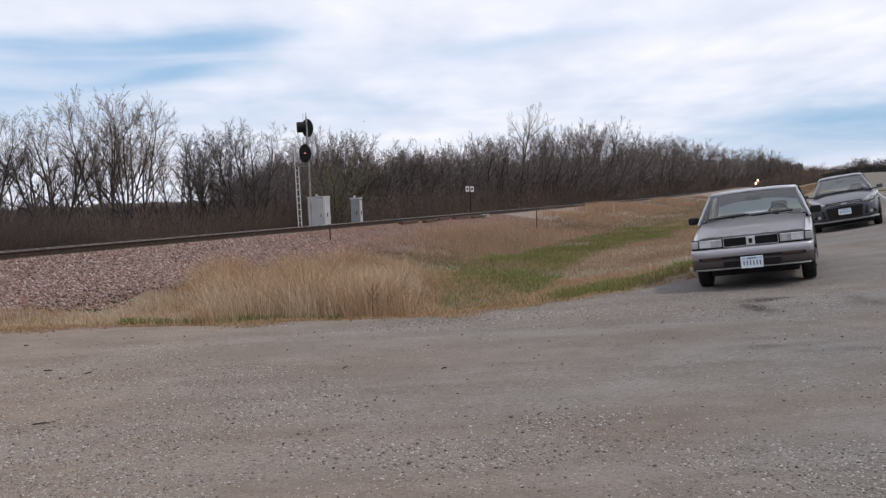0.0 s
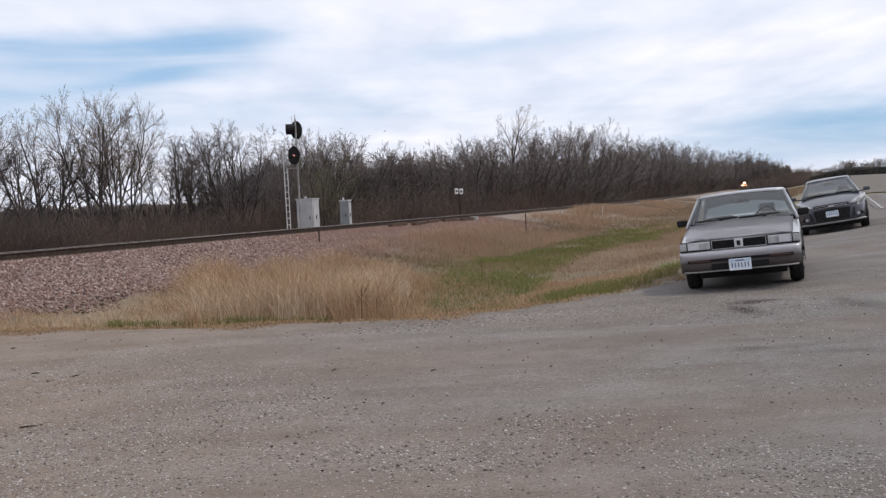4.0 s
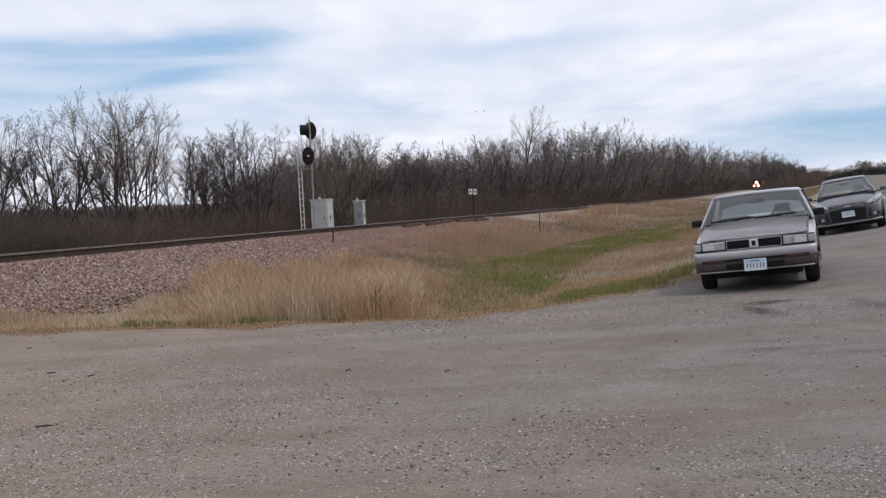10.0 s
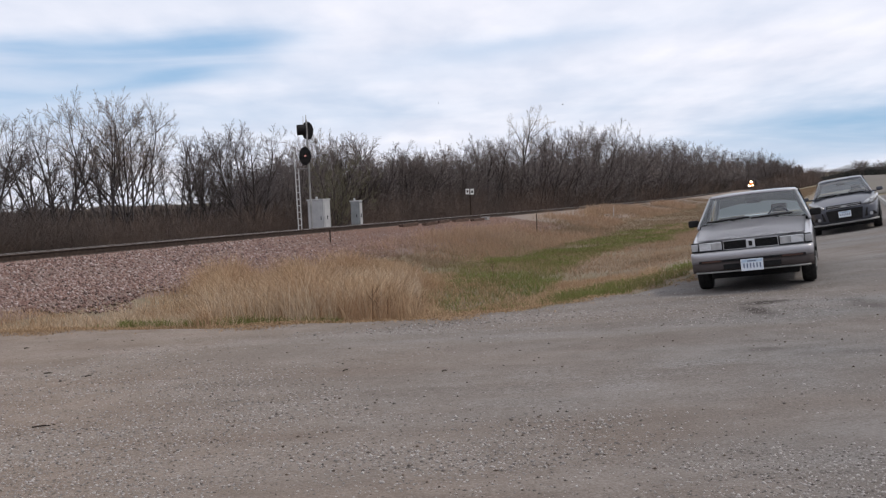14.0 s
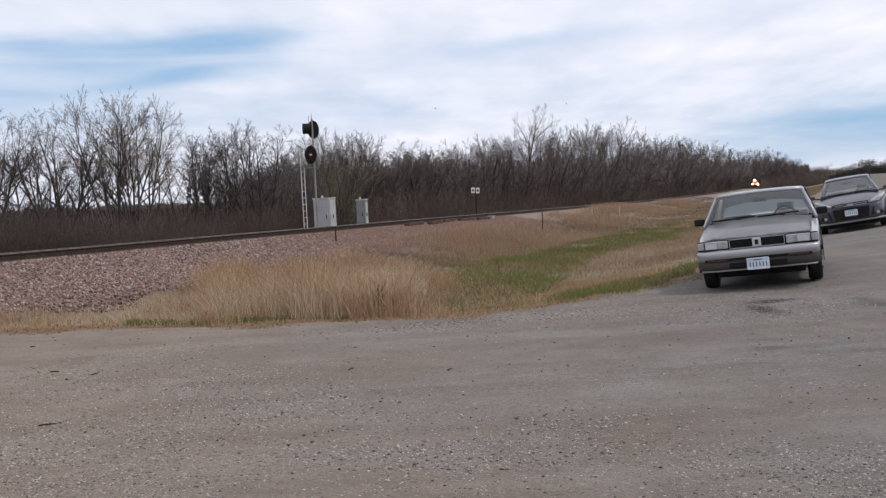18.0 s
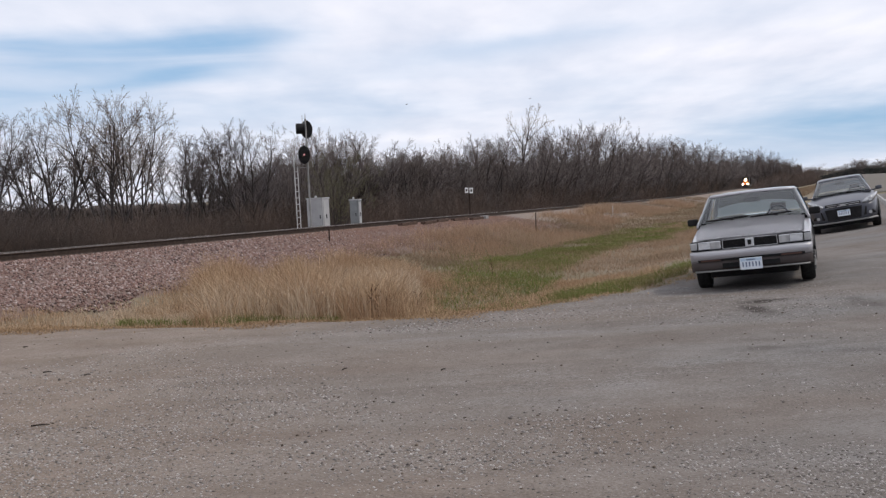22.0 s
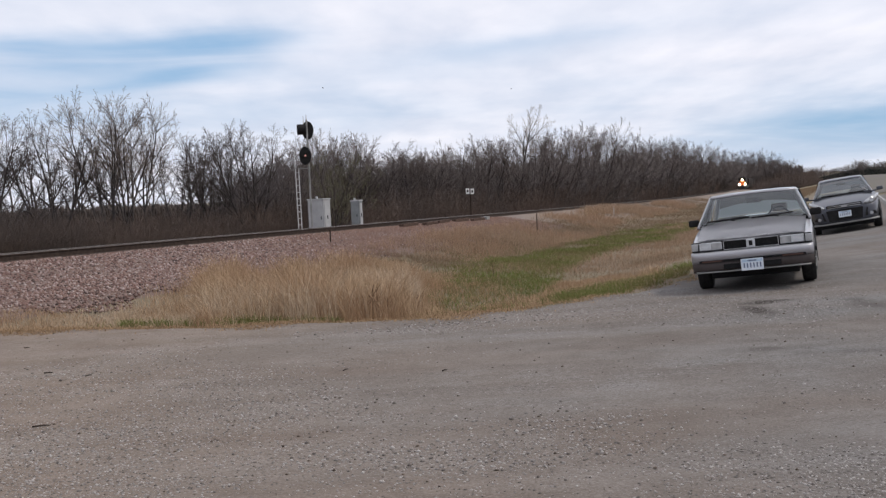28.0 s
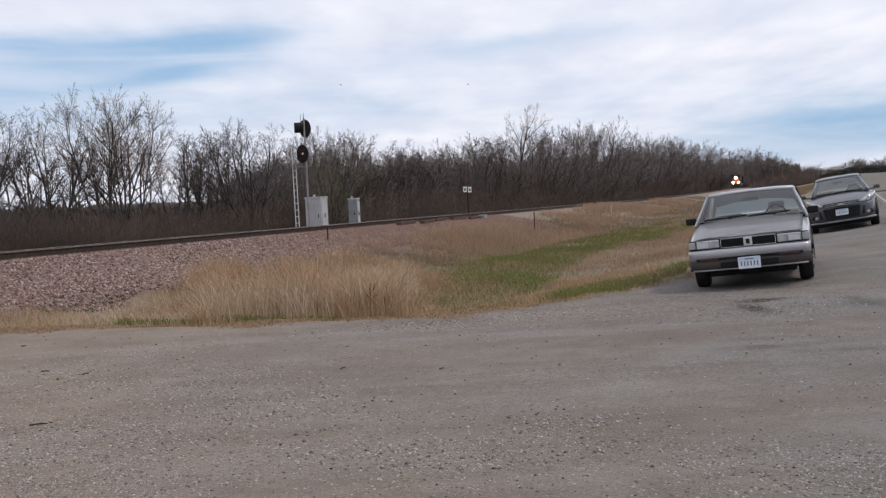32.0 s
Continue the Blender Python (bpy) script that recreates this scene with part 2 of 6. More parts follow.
M_LOT = lot_material()
M_ROAD = mat("asphalt", (0.10, 0.10, 0.10), (0.17, 0.165, 0.16), 30.0, 0.9, bump=0.3, c3=(0.12, 0.115, 0.11), big=0.3)
M_PAINT_LINE = mat("road_paint", (0.36, 0.36, 0.35), (0.28, 0.28, 0.27), 8.0, 0.8)
M_BALLAST = mat("quartzite_fines", (0.10, 0.066, 0.055), (0.20, 0.138, 0.117), 22.0, 0.95, bump=0.8)
M_OLD_BALLAST = mat("old_ballast", (0.13, 0.10, 0.082), (0.215, 0.172, 0.143), 10.0, 0.95, bump=0.7, c3=(0.20, 0.145, 0.10), big=0.3)
M_STONE_PINK = mat("quartzite", (0.06, 0.042, 0.037), (0.40, 0.34, 0.32), 6.0, 0.9, island=0.9, spec=0.3)
for node in M_STONE_PINK.node_tree.nodes:
    if node.type == "VALTORGB":
        for spot, tone in ((0.30, (0.155, 0.094, 0.079, 1)), (0.58, (0.225, 0.142, 0.120, 1)), (0.80, (0.28, 0.205, 0.185, 1))):
            node.color_ramp.elements.new(spot).color = tone
M_STONE_RED = mat("red_quartzite", (0.115, 0.068, 0.053), (0.30, 0.205, 0.170), 4.0, 0.9, island=0.7, spec=0.25, c3=(0.20, 0.120, 0.092), big=0.5)
M_STONE_GREY = mat("limestone_chip", (0.105, 0.092, 0.085), (0.43, 0.405, 0.385), 30.0, 0.95, island=0.9, spec=0.2)
M_STEEL = mat("rail_rust", (0.028, 0.020, 0.016), (0.055, 0.038, 0.030), 9.0, 0.85, spec=0.2)
M_RAILTOP = mat("polished_rail", (0.19, 0.172, 0.16), (0.125, 0.11, 0.10), 4.0, 0.5)
M_TIE = mat("creosote_timber", (0.022, 0.017, 0.014), (0.06, 0.048, 0.04), 12.0, 0.95, bump=0.5, spec=0.1)
M_TIE_OLD = mat("weathered_timber", (0.05, 0.032, 0.026), (0.115, 0.078, 0.062), 14.0, 0.95, bump=0.5, spec=0.1)
M_DRY = mat("dry_grass", (0.195, 0.125, 0.072), (0.62, 0.455, 0.295), 1.2, 0.85, island=0.7, spec=0.2, c3=(0.34, 0.215, 0.13), big=1.0)
M_BANK = mat("bank_grass", (0.165, 0.118, 0.078), (0.285, 0.210, 0.148), 0.5, 0.9, island=0.3, spec=0.1, c3=(0.205, 0.148, 0.096), big=0.6)
M_BANK_TALL = mat("russet_bank_grass", (0.25, 0.165, 0.108), (0.44, 0.33, 0.235), 0.5, 0.9, island=0.45, spec=0.1, c3=(0.36, 0.235, 0.155), big=0.4)
M_WISP = mat("pale_wisps", (0.34, 0.26, 0.18), (0.62, 0.49, 0.36), 2.0, 0.85, island=0.5, spec=0.15)
M_RUST_GRASS = mat("russet_grass", (0.20, 0.125, 0.072), (0.46, 0.325, 0.20), 1.2, 0.85, island=0.65, spec=0.2)
M_GREEN = mat("green_grass", (0.084, 0.100, 0.026), (0.20, 0.220, 0.068), 0.8, 0.8, island=0.3, spec=0.2, c3=(0.165, 0.138, 0.062), big=0.7)


def let_light_through(M, share):
    """Blades pass part of the light that falls on their other side."""
    nt = M.node_tree
    N, L = nt.nodes, nt.links
    P = N["Principled BSDF"]
    thin, both = N.new("ShaderNodeBsdfTranslucent"), N.new("ShaderNodeMixShader")
    L.new(P.inputs["Base Color"].links[0].from_socket, thin.inputs[0])
    both.inputs[0].default_value = share
    L.new(P.outputs[0], both.inputs[1])
    L.new(thin.outputs[0], both.inputs[2])
    L.new(both.outputs[0], N["Material Output"].inputs[0])


for blade, share in ((M_DRY, 0.25), (M_WISP, 0.25), (M_BANK, 0.4), (M_BANK_TALL, 0.4), (M_RUST_GRASS, 0.4), (M_GREEN, 0.4)):
    let_light_through(blade, share)
M_BARK = mat("grey_bark", (0.030, 0.025, 0.024), (0.085, 0.070, 0.066), 5.0, 0.9, bump=0.5)
M_BARK_PALE = mat("pale_bark", (0.24, 0.20, 0.17), (0.42, 0.37, 0.33), 4.0, 0.9)
M_TWIG_ASH = mat("ash_twigs", (0.10, 0.082, 0.078), (0.25, 0.21, 0.20), 2.0, 0.9, island=0.5)
M_TWIG = mat("twigs", (0.05, 0.042, 0.042), (0.16, 0.135, 0.135), 2.0, 0.9, island=0.5)
M_TWIG_BUD = mat("budding_twigs", (0.065, 0.052, 0.048), (0.27, 0.22, 0.19), 2.0, 0.9, island=0.5)
M_TWIG_FAR = mat("wood_twigs", (0.062, 0.051, 0.048), (0.19, 0.160, 0.152), 0.4, 0.9, island=0.45, c3=(0.13, 0.095, 0.078), big=0.08)
M_TWIG_OLIVE = mat("olive_buds", (0.075, 0.070, 0.042), (0.17, 0.155, 0.095), 1.0, 0.9, island=0.5)
M_BRUSH = mat("brush_stems", (0.055, 0.042, 0.037), (0.20, 0.150, 0.125), 0.6, 0.95, island=0.45, spec=0.1, c3=(0.075, 0.065, 0.062), big=0.14)
M_WOODS = mat("far_woods", (0.05, 0.041, 0.037), (0.10, 0.082, 0.074), 0.9, 0.95, island=0.5, spec=0.1)
M_WOODS_FAR = mat("far_evergreens", (0.020, 0.024, 0.024), (0.05, 0.054, 0.048), 0.4, 0.95, island=0.5, spec=0.1)
M_FIELD = mat("stubble_field", (0.090, 0.077, 0.068), (0.138, 0.117, 0.102), 0.5, 0.95, c3=(0.11, 0.102, 0.075), big=0.05)
M_ALU = mat("weathered_aluminium", (0.46, 0.46, 0.45), (0.58, 0.58, 0.57), 5.0, 0.5, metal=0.3)
M_MAST = mat("mast_grey", (0.20, 0.20, 0.195), (0.28, 0.275, 0.27), 5.0, 0.6, metal=0.2)
# darker copy of the case grey, for faces turned from the sun
M_CASE_SHADED = mat("shaded_case_grey", (0.17, 0.185, 0.19), (0.23, 0.245, 0.25), 3.0, 0.6)
M_CASE = mat("grey_case_paint", (0.31, 0.315, 0.32), (0.40, 0.405, 0.41), 2.0, 0.55)
M_BLACK = mat("flat_black", (0.012, 0.012, 0.013), (0.022, 0.021, 0.021), 6.0, 0.7, spec=0.12)
M_CONC = mat("concrete", (0.32, 0.31, 0.29), (0.44, 0.42, 0.40), 7.0, 0.9, bump=0.4)
M_SIGN = mat("sign_white", (0.72, 0.72, 0.70), (0.80, 0.80, 0.78), 8.0, 0.5)
M_RED_LENS = mat("red_lens", (0.9, 0.42, 0.38), rough=0.2, glow=0.6)
M_BEAM = mat("headlight_beam", (1.0, 0.72, 0.42), rough=0.2, glow=30.0)
M_LOCO = mat("orange_paint", (0.44, 0.085, 0.016), (0.52, 0.115, 0.022), 2.0, 0.45)
M_LOCO_DARK = mat("loco_black", (0.02, 0.018, 0.018), (0.035, 0.03, 0.03), 2.0, 0.55)
M_FREIGHT = mat("freight_brown", (0.022, 0.017, 0.015), (0.036, 0.027, 0.024), 1.0, 0.8, spec=0.1)
M_TYRE = mat("tyre_rubber", (0.014, 0.014, 0.015), (0.028, 0.027, 0.026), 20.0, 0.9, spec=0.12)
M_TRIM = mat("black_trim", (0.010, 0.010, 0.011), (0.018, 0.018, 0.018), 15.0, 0.65, spec=0.1)
M_BAR = mat("bright_bar", (0.42, 0.42, 0.43), rough=0.35, metal=0.6)
M_HUB = mat("wheel_cover", (0.10, 0.10, 0.10), (0.13, 0.13, 0.13), 6.0, 0.7, metal=0.1)
M_SILVER = mat("beige_silver_paint", (0.33, 0.326, 0.345), (0.37, 0.362, 0.38), 1.6, 0.34, metal=0.45, coat=0.7)
# body paint darkened to taupe: shade of the inward-sloping lower bumper, put into colour
M_SILVER_SHADED = mat("shaded_silver_paint", (0.055, 0.045, 0.043), (0.075, 0.062, 0.060), 3.0, 0.6, spec=0.25)
M_BLUEGREY = mat("blue_grey_paint", (0.043, 0.046, 0.060), (0.053, 0.057, 0.073), 1.6, 0.38, metal=0.35, coat=0.45)
M_LAMP = mat("lamp_lens", (0.30, 0.31, 0.32), (0.46, 0.47, 0.48), 9.0, 0.15, metal=0.35, coat=1.0)
M_LAMP_IN = mat("lamp_reflector", (0.46, 0.47, 0.49), (0.58, 0.59, 0.60), 14.0, 0.3, metal=0.2, coat=1.0)
M_AMBER = mat("amber_lens", (0.055, 0.020, 0.012), rough=0.4)
M_PLATE = mat("plate_pale_blue", (0.60, 0.66, 0.74), (0.70, 0.74, 0.78), 12.0, 0.45)
M_PLATE_BLUE = mat("plate_blue", (0.40, 0.52, 0.66), (0.50, 0.60, 0.70), 12.0, 0.5)
M_PLATE_INK = mat("plate_ink", (0.13, 0.165, 0.25), rough=0.5)
M_SEAT = mat("seat_cloth", (0.10, 0.085, 0.08), (0.14, 0.12, 0.11), 20.0, 0.9)
M_GLASS = glass("window_glass", (0.80, 0.90, 0.87), 1.95)
M_GLASS_DARK = glass("tinted_glass", (0.30, 0.35, 0.35))
M_WEED = mat("weed_stalk", (0.06, 0.035, 0.022), (0.13, 0.08, 0.05), 9.0, 0.9, spec=0.1)
M_CLOD = mat("dark_clod", (0.055, 0.042, 0.034), (0.15, 0.118, 0.096), 20.0, 0.95, island=0.8, spec=0.1)

# ---------------------------------------------------------------- mesh helpers


def raw(name, verts, faces, material, smooth=False):
    """A mesh object from arrays of points and of equal-sided faces."""
    verts, faces = np.asarray(verts, np.float32), np.asarray(faces, np.int32)
    me = bpy.data.meshes.new(name)
    k = faces.shape[1]
    me.vertices.add(len(verts))
    me.vertices.foreach_set("co", verts.ravel())
    me.loops.add(faces.size)
    me.loops.foreach_set("vertex_index", faces.ravel())
    me.polygons.add(len(faces))
    me.polygons.foreach_set("loop_start", np.arange(0, faces.size, k, dtype=np.int32))
    me.polygons.foreach_set("loop_total", np.full(len(faces), k, np.int32))
    if smooth:
        me.polygons.foreach_set("use_smooth", np.ones(len(faces), bool))
    me.update(calc_edges=True)
    me.validate()
    me.materials.append(material)
    return new(name, me)


def part(name, bm, material, parent=None, label="", smooth=False):
    me = bpy.data.meshes.new(name)
    bmesh.ops.recalc_face_normals(bm, faces=bm.faces[:])
    if smooth:
        for f in bm.faces:
            f.smooth = True
    bm.to_mesh(me)
    bm.free()
    me.materials.append(material)
    ob = new(name, me)
    ob.parent = parent
    return tagged(ob, label)


def thing(name, m, label, category, group="", kind=""):
    ob = new(name)
    ob.matrix_world = m
    return tagged(ob, label, category, group, kind)


def box(x0, x1, y0, y1, z0, z1, bev=0.0, bm=None, seg=2):
    own = bmesh.new()
    bmesh.ops.create_cube(own, size=1.0, matrix=Matrix.Translation(((x0 + x1) / 2, (y0 + y1) / 2, (z0 + z1) / 2)) @ Matrix.Diagonal((x1 - x0, y1 - y0, z1 - z0, 1)))
    if bev:
        bmesh.ops.bevel(own, geom=own.edges[:], offset=bev, segments=seg, affect="EDGES", profile=0.5)
    return own if bm is None else join(bm, own)


def join(bm, other, m=None):
    if m is not None:
        bmesh.ops.transform(other, matrix=m, verts=other.verts[:])
    me = bpy.data.meshes.new("tmp")
    other.to_mesh(me)
    other.free()
    bm.from_mesh(me)
    bpy.data.meshes.remove(me)
    return bm


def rod(p0, p1, r0, r1=None, n=8, bm=None):
    """A tapered round bar from p0 to p1."""
    r1 = r0 if r1 is None else r1
    own = bmesh.new()
    p0, p1 = Vector(p0), Vector(p1)
    d = p1 - p0
    bmesh.ops.create_cone(own, cap_ends=True, segments=n, radius1=r0, radius2=r1, depth=d.length,
                          matrix=Matrix.Translation((p0 + p1) / 2) @ d.to_track_quat("Z", "Y").to_matrix().to_4x4())
    return own if bm is None else join(bm, own)


def poly(points, depth=0.0, axis=(0, 0, 1)):
    """A flat plate through the points, with thickness along axis."""
    bm = bmesh.new()
    f = bm.faces.new([bm.verts.new(p) for p in points])
    if depth:
        r = bmesh.ops.extrude_face_region(bm, geom=[f])
        bmesh.ops.translate(bm, verts=[v for v in r["geom"] if isinstance(v, bmesh.types.BMVert)], vec=Vector(axis) * depth)
    return bm


def loft(rings, closed=True, caps=True):
    bm = bmesh.new()
    rows = [[bm.verts.new(p) for p in ring] for ring in rings]
    n = len(rows[0])
    for a, b in zip(rows, rows[1:]):
        for i in range(n if closed else n - 1):
            bm.faces.new((a[i], a[(i + 1) % n], b[(i + 1) % n], b[i]))
    if caps and closed:
        bm.faces.new(rows[0][::-1])
        bm.faces.new(rows[-1])
    return bm


def fbm(x, y, seed=0, octaves=4, base=1.0):
    """Smooth noise on arrays, about -1 to 1, from turned sine waves."""
    r = np.random.RandomState(seed)
    out, amp = 0.0, 1.0
    for o in range(octaves):
        for _ in range(3):
            th, ph = r.rand() * 6.283, r.rand() * 6.283
            f = base * 2 ** o * (0.7 + 0.6 * r.rand())
            out = out + amp * np.sin(f * (x * math.cos(th) + y * math.sin(th)) + ph) / 3
        amp *= 0.5
    return out


# ---------------------------------------------------------------- plan
# the track is straight: along it u, across it v (towards the camera), from the near rail
TRACK = 19.78
DX, DY = math.sin(radians(TRACK)), math.cos(radians(TRACK))
P0X, P0Y = -10.1, 22.7
GAUGE = 1.5


def uv(x, y):
    return (x - P0X) * DX + (y - P0Y) * DY, (x - P0X) * DY - (y - P0Y) * DX


def xy(u, v):
    return P0X + u * DX + v * DY, P0Y + u * DY - v * DX


RAIL_U = np.array([-400, -120, 0, 60, 120, 200, 340, 545, 800, 3000.0])
RAIL_Z = np.array([3.0, 2.1, 0.63, -0.28, -1.15, -1.95, -3.05, -6.1, -9.2, -11.0])


def rail_z(u):
    u = np.asarray(u, float)
    return sum(np.interp(u + k, RAIL_U, RAIL_Z) for k in (-24, -12, 0, 12, 24)) / 5


# the lot's edge, along p (turned 32 degrees from x) as q
LT = radians(32)
EDGE_XY = [(-60, 12.5), (-20, 14.2), (-12, 14.0), (-6, 13.35), (-3.2, 12.75), (-0.6, 12.85), (0.7, 13.3), (1.7, 14.05), (2.6, 14.9), (3.3, 15.65), (4.1, 17.0),
           (6.0, 21.2), (9.2, 28.5), (20, 54), (40, 101), (80, 196), (400, 960)]
EDGE_P = np.array([x * math.cos(LT) + y * math.sin(LT) for x, y in EDGE_XY])
EDGE_Q = np.array([-x * math.sin(LT) + y * math.cos(LT) for x, y in EDGE_XY])


def pq(x, y):
    return x * math.cos(LT) + y * math.sin(LT), -x * math.sin(LT) + y * math.cos(LT)


def edge_q(p):
    return np.interp(p, EDGE_P, EDGE_Q) + 0.12 * np.sin(p * 2.1) * np.sin(p * 0.73 + 1) + 0.06 * np.sin(p * 5.3) + 0.03 * np.sin(p * 13.1) * np.sin(p * 3.7)


def camber(p):
    return np.interp(p, [-5, 3, 11, 13, 24, 26, 60, 200], [0.0, 0.0, 0.055, 0.058, 0.108, 0.108, 0.05, 0.02])


def crown(p):
    """How far in from its edge the lot has risen to level."""
    return np.interp(p, [-5, 9, 14, 23, 26, 60], [2.4, 2.4, 2.4, 3.75, 3.75, 3.75])


def lot_z(x, y):
    p, q = pq(x, y)
    d = edge_q(p) - q
    return -camber(p) * np.clip(crown(p) - d, -1.3, crown(p)) + 0.012 * fbm(x, y, 5, 3, 0.7)


def ground_z(x, y):
    x, y = np.asarray(x, float), np.asarray(y, float)
    u, v = uv(x, y)
    p, q = pq(x, y)
    e = q - edge_q(p)
    top = rail_z(u) - 0.215
    # ballast shoulder on both sides
    fall = np.interp(v, [-40, -9, -7, -3.4, -2.4, 1.0, 5.2, 7.5, 60], [1.385, 1.185, 1.085, 0.335, 0.02, 0.0, 0.705, 0.865, 0.865])
    bed = top - fall
    near = -camber(p) * crown(p) - np.minimum(0.13 * np.maximum(e, 0), np.clip(0.62 - rail_z(u) + 0.40, 0.10, 4.0))
    z = np.where(v > 0, np.where(v > 5.2, np.maximum(near, bed - 0.12 * (v - 5.2)), np.maximum(bed, np.minimum(near, bed + 2))), bed)
    z = np.where((v > 0) & (v < 5.2), bed, z)
    blend = np.clip((v - 4.4) / 2.5, 0, 1)
    zn = np.minimum(near, np.maximum(bed, near))
    z = np.where(v > 4.4, bed * (1 - blend) + zn * blend, z)
    far = np.clip((np.hypot(x, y) - 500) / 600, 0, 1)
    z = z + 0.05 * fbm(x, y, 3, 3, 0.5) * np.clip(np.abs(v + 0.7) / 4 - 1, 0, 1)
    rise = np.clip((-v - 12) / 45, 0, 1) * np.clip((u - 120) / 220, 0, 1)
    z = z + 9.0 * np.clip((v + 110) / 50, 0, 1) * rise * rise * (3 - 2 * rise)
    inside = e < 0
    z = np.where(inside, -camber(p) * np.clip(crown(p) + e, -1.3, crown(p)) - 0.06, z)
    return z * (1 - far) + (-2.0 + 2.0 * np.clip((x - 0.36 * y) / 200 + 0.5, 0, 1)) * far


def spread(lo, hi, core0, core1, step, grow=1.13):
    """Grid lines: even steps within the core, growing towards the far ends."""
    mid = list(np.arange(core0, core1 + step * 0.5, step))
    s, a = step, core0
    left = []
    while a > lo:
        s *= grow
        a -= s
        left.append(a)
    s, b = step, core1
    right = []
    while b < hi:
        s *= grow
        b += s
        right.append(b)
    return np.array(left[::-1] + mid + right)


def sheet(name, gx, gy, fn, material, smooth=True):
    X, Y = np.meshgrid(gx, gy)
    V = np.stack(fn(X.ravel(), Y.ravel()), 1)
    n, m = len(gx), len(gy)
    i = (np.arange(m - 1)[:, None] * n + np.arange(n - 1)[None, :]).ravel()
    return raw(name, V, np.stack([i, i + 1, i + n + 1, i + n], 1), material, smooth)


def build_ground():
    g = sheet("ground", spread(-4000, 4000, -25, 60, 0.5), spread(-1500, 4500, 8, 110, 0.5), lambda x, y: (x, y, ground_z(x, y)), M_SOIL)
    tagged(g, "dry turf ground falling away beside the railway", "ground", kind="structure")
    gp = np.append(spread(-45, 48, -12, 28, 0.22, 1.10), 53.0)
    gd = np.concatenate([np.linspace(0, 3, 16), np.linspace(3.3, 24, 60), np.linspace(26, 80, 12)])

    def lot_point(p, d):
        q = edge_q(p) - d
        x, y = p * math.cos(LT) - q * math.sin(LT), p * math.sin(LT) + q * math.cos(LT)
        lip = np.where(d < 0.01, -0.10, 0.0)
        return x, y, lot_z(x, y) + lip
    lot = sheet("gravel_lot", gp, gd, lot_point, M_LOT)
    road = sheet("road", np.arange(36, 60, 2.0), np.linspace(0, 7.5, 6), lambda s, w: (1.5 + s * 0.415 + w * 0.92, s - w * 0.40, lot_z(1.5 + s * 0.415 + w * 0.92, s - w * 0.40) + 0.02), M_ROAD)
    tagged(road, "grey asphalt road beside the gravel", "road", kind="structure")
    line = sheet("edge_line", np.arange(36, 60, 2.0), np.linspace(0.15, 0.24, 2), lambda s, w: (1.5 + s * 0.415 + w * 0.92, s - w * 0.40, lot_z(1.5 + s * 0.415 + w * 0.92, s - w * 0.40) + 0.03), M_PAINT_LINE)
    tagged(line, "white painted road edge line", "road marking", kind="structure")
    field = sheet("far_field", np.linspace(0.402, 0.70, 24), np.linspace(64, 285, 60), lambda a, y: (a * y, y, ground_z(a * y, y) + 0.06), M_FIELD)
    tagged(field, "grey-brown stubble field beyond the road", "field", kind="structure")
    tagged(lot, "wide grey-brown packed gravel parking lot", "pavement", kind="structure")


build_ground()


# ---------------------------------------------------------------- track
def build_track():
    """Rails, ties and the ballast bed."""
    us = np.concatenate([np.arange(-60, 160, 4.0), np.arange(160, 1000, 20.0)])
    tr = thing("railway_track", Matrix(), "single rusty steel railway track on dark timber ties", "railway track", kind="structure")
    prof = [(-0.075, -0.19), (0.075, -0.19), (0.075, -0.17), (0.012, -0.145), (0.012, -0.045), (0.037, -0.03), (0.037, -0.004), (-0.037, -0.004), (-0.037, -0.03), (-0.012, -0.045),
            (-0.012, -0.145), (-0.075, -0.17)]
    for off, sag in ((0.0, 0.0), (-GAUGE, 0.035)):
        rings = [[(*xy(u, off + a), float(rail_z(u)) - sag + b) for a, b in prof] for u in us]
        r = part("rail", loft(rings), M_STEEL, tr)
        rings = [[(*xy(u, off + a), float(rail_z(u)) - sag + b) for a, b in ((-0.034, -0.0035), (0.034, -0.0035), (0.030, 0.003), (-0.030, 0.003))] for u in us]
        part("running_surface", loft(rings), M_RAILTOP, r, "rail head polished by wheels")
    tie = box(-1.3, 1.3, -0.115, 0.115, -0.36, -0.19, 0.012, seg=1)
    me = bpy.data.meshes.new("tie")
    tie.to_mesh(me)
    tie.free()
    me.materials.append(M_TIE)
    rnd = random.Random(4)
    for i in range(280):
        u = -26 + i * 0.52
        x, y = xy(u, -GAUGE / 2 + rnd.uniform(-0.05, 0.05))
        t = new("tie", me)
        t.parent = tr
        t.matrix_world = pose(x, y, float(rail_z(u)), 0, 0, -TRACK + rnd.uniform(-1, 1))
    return tr


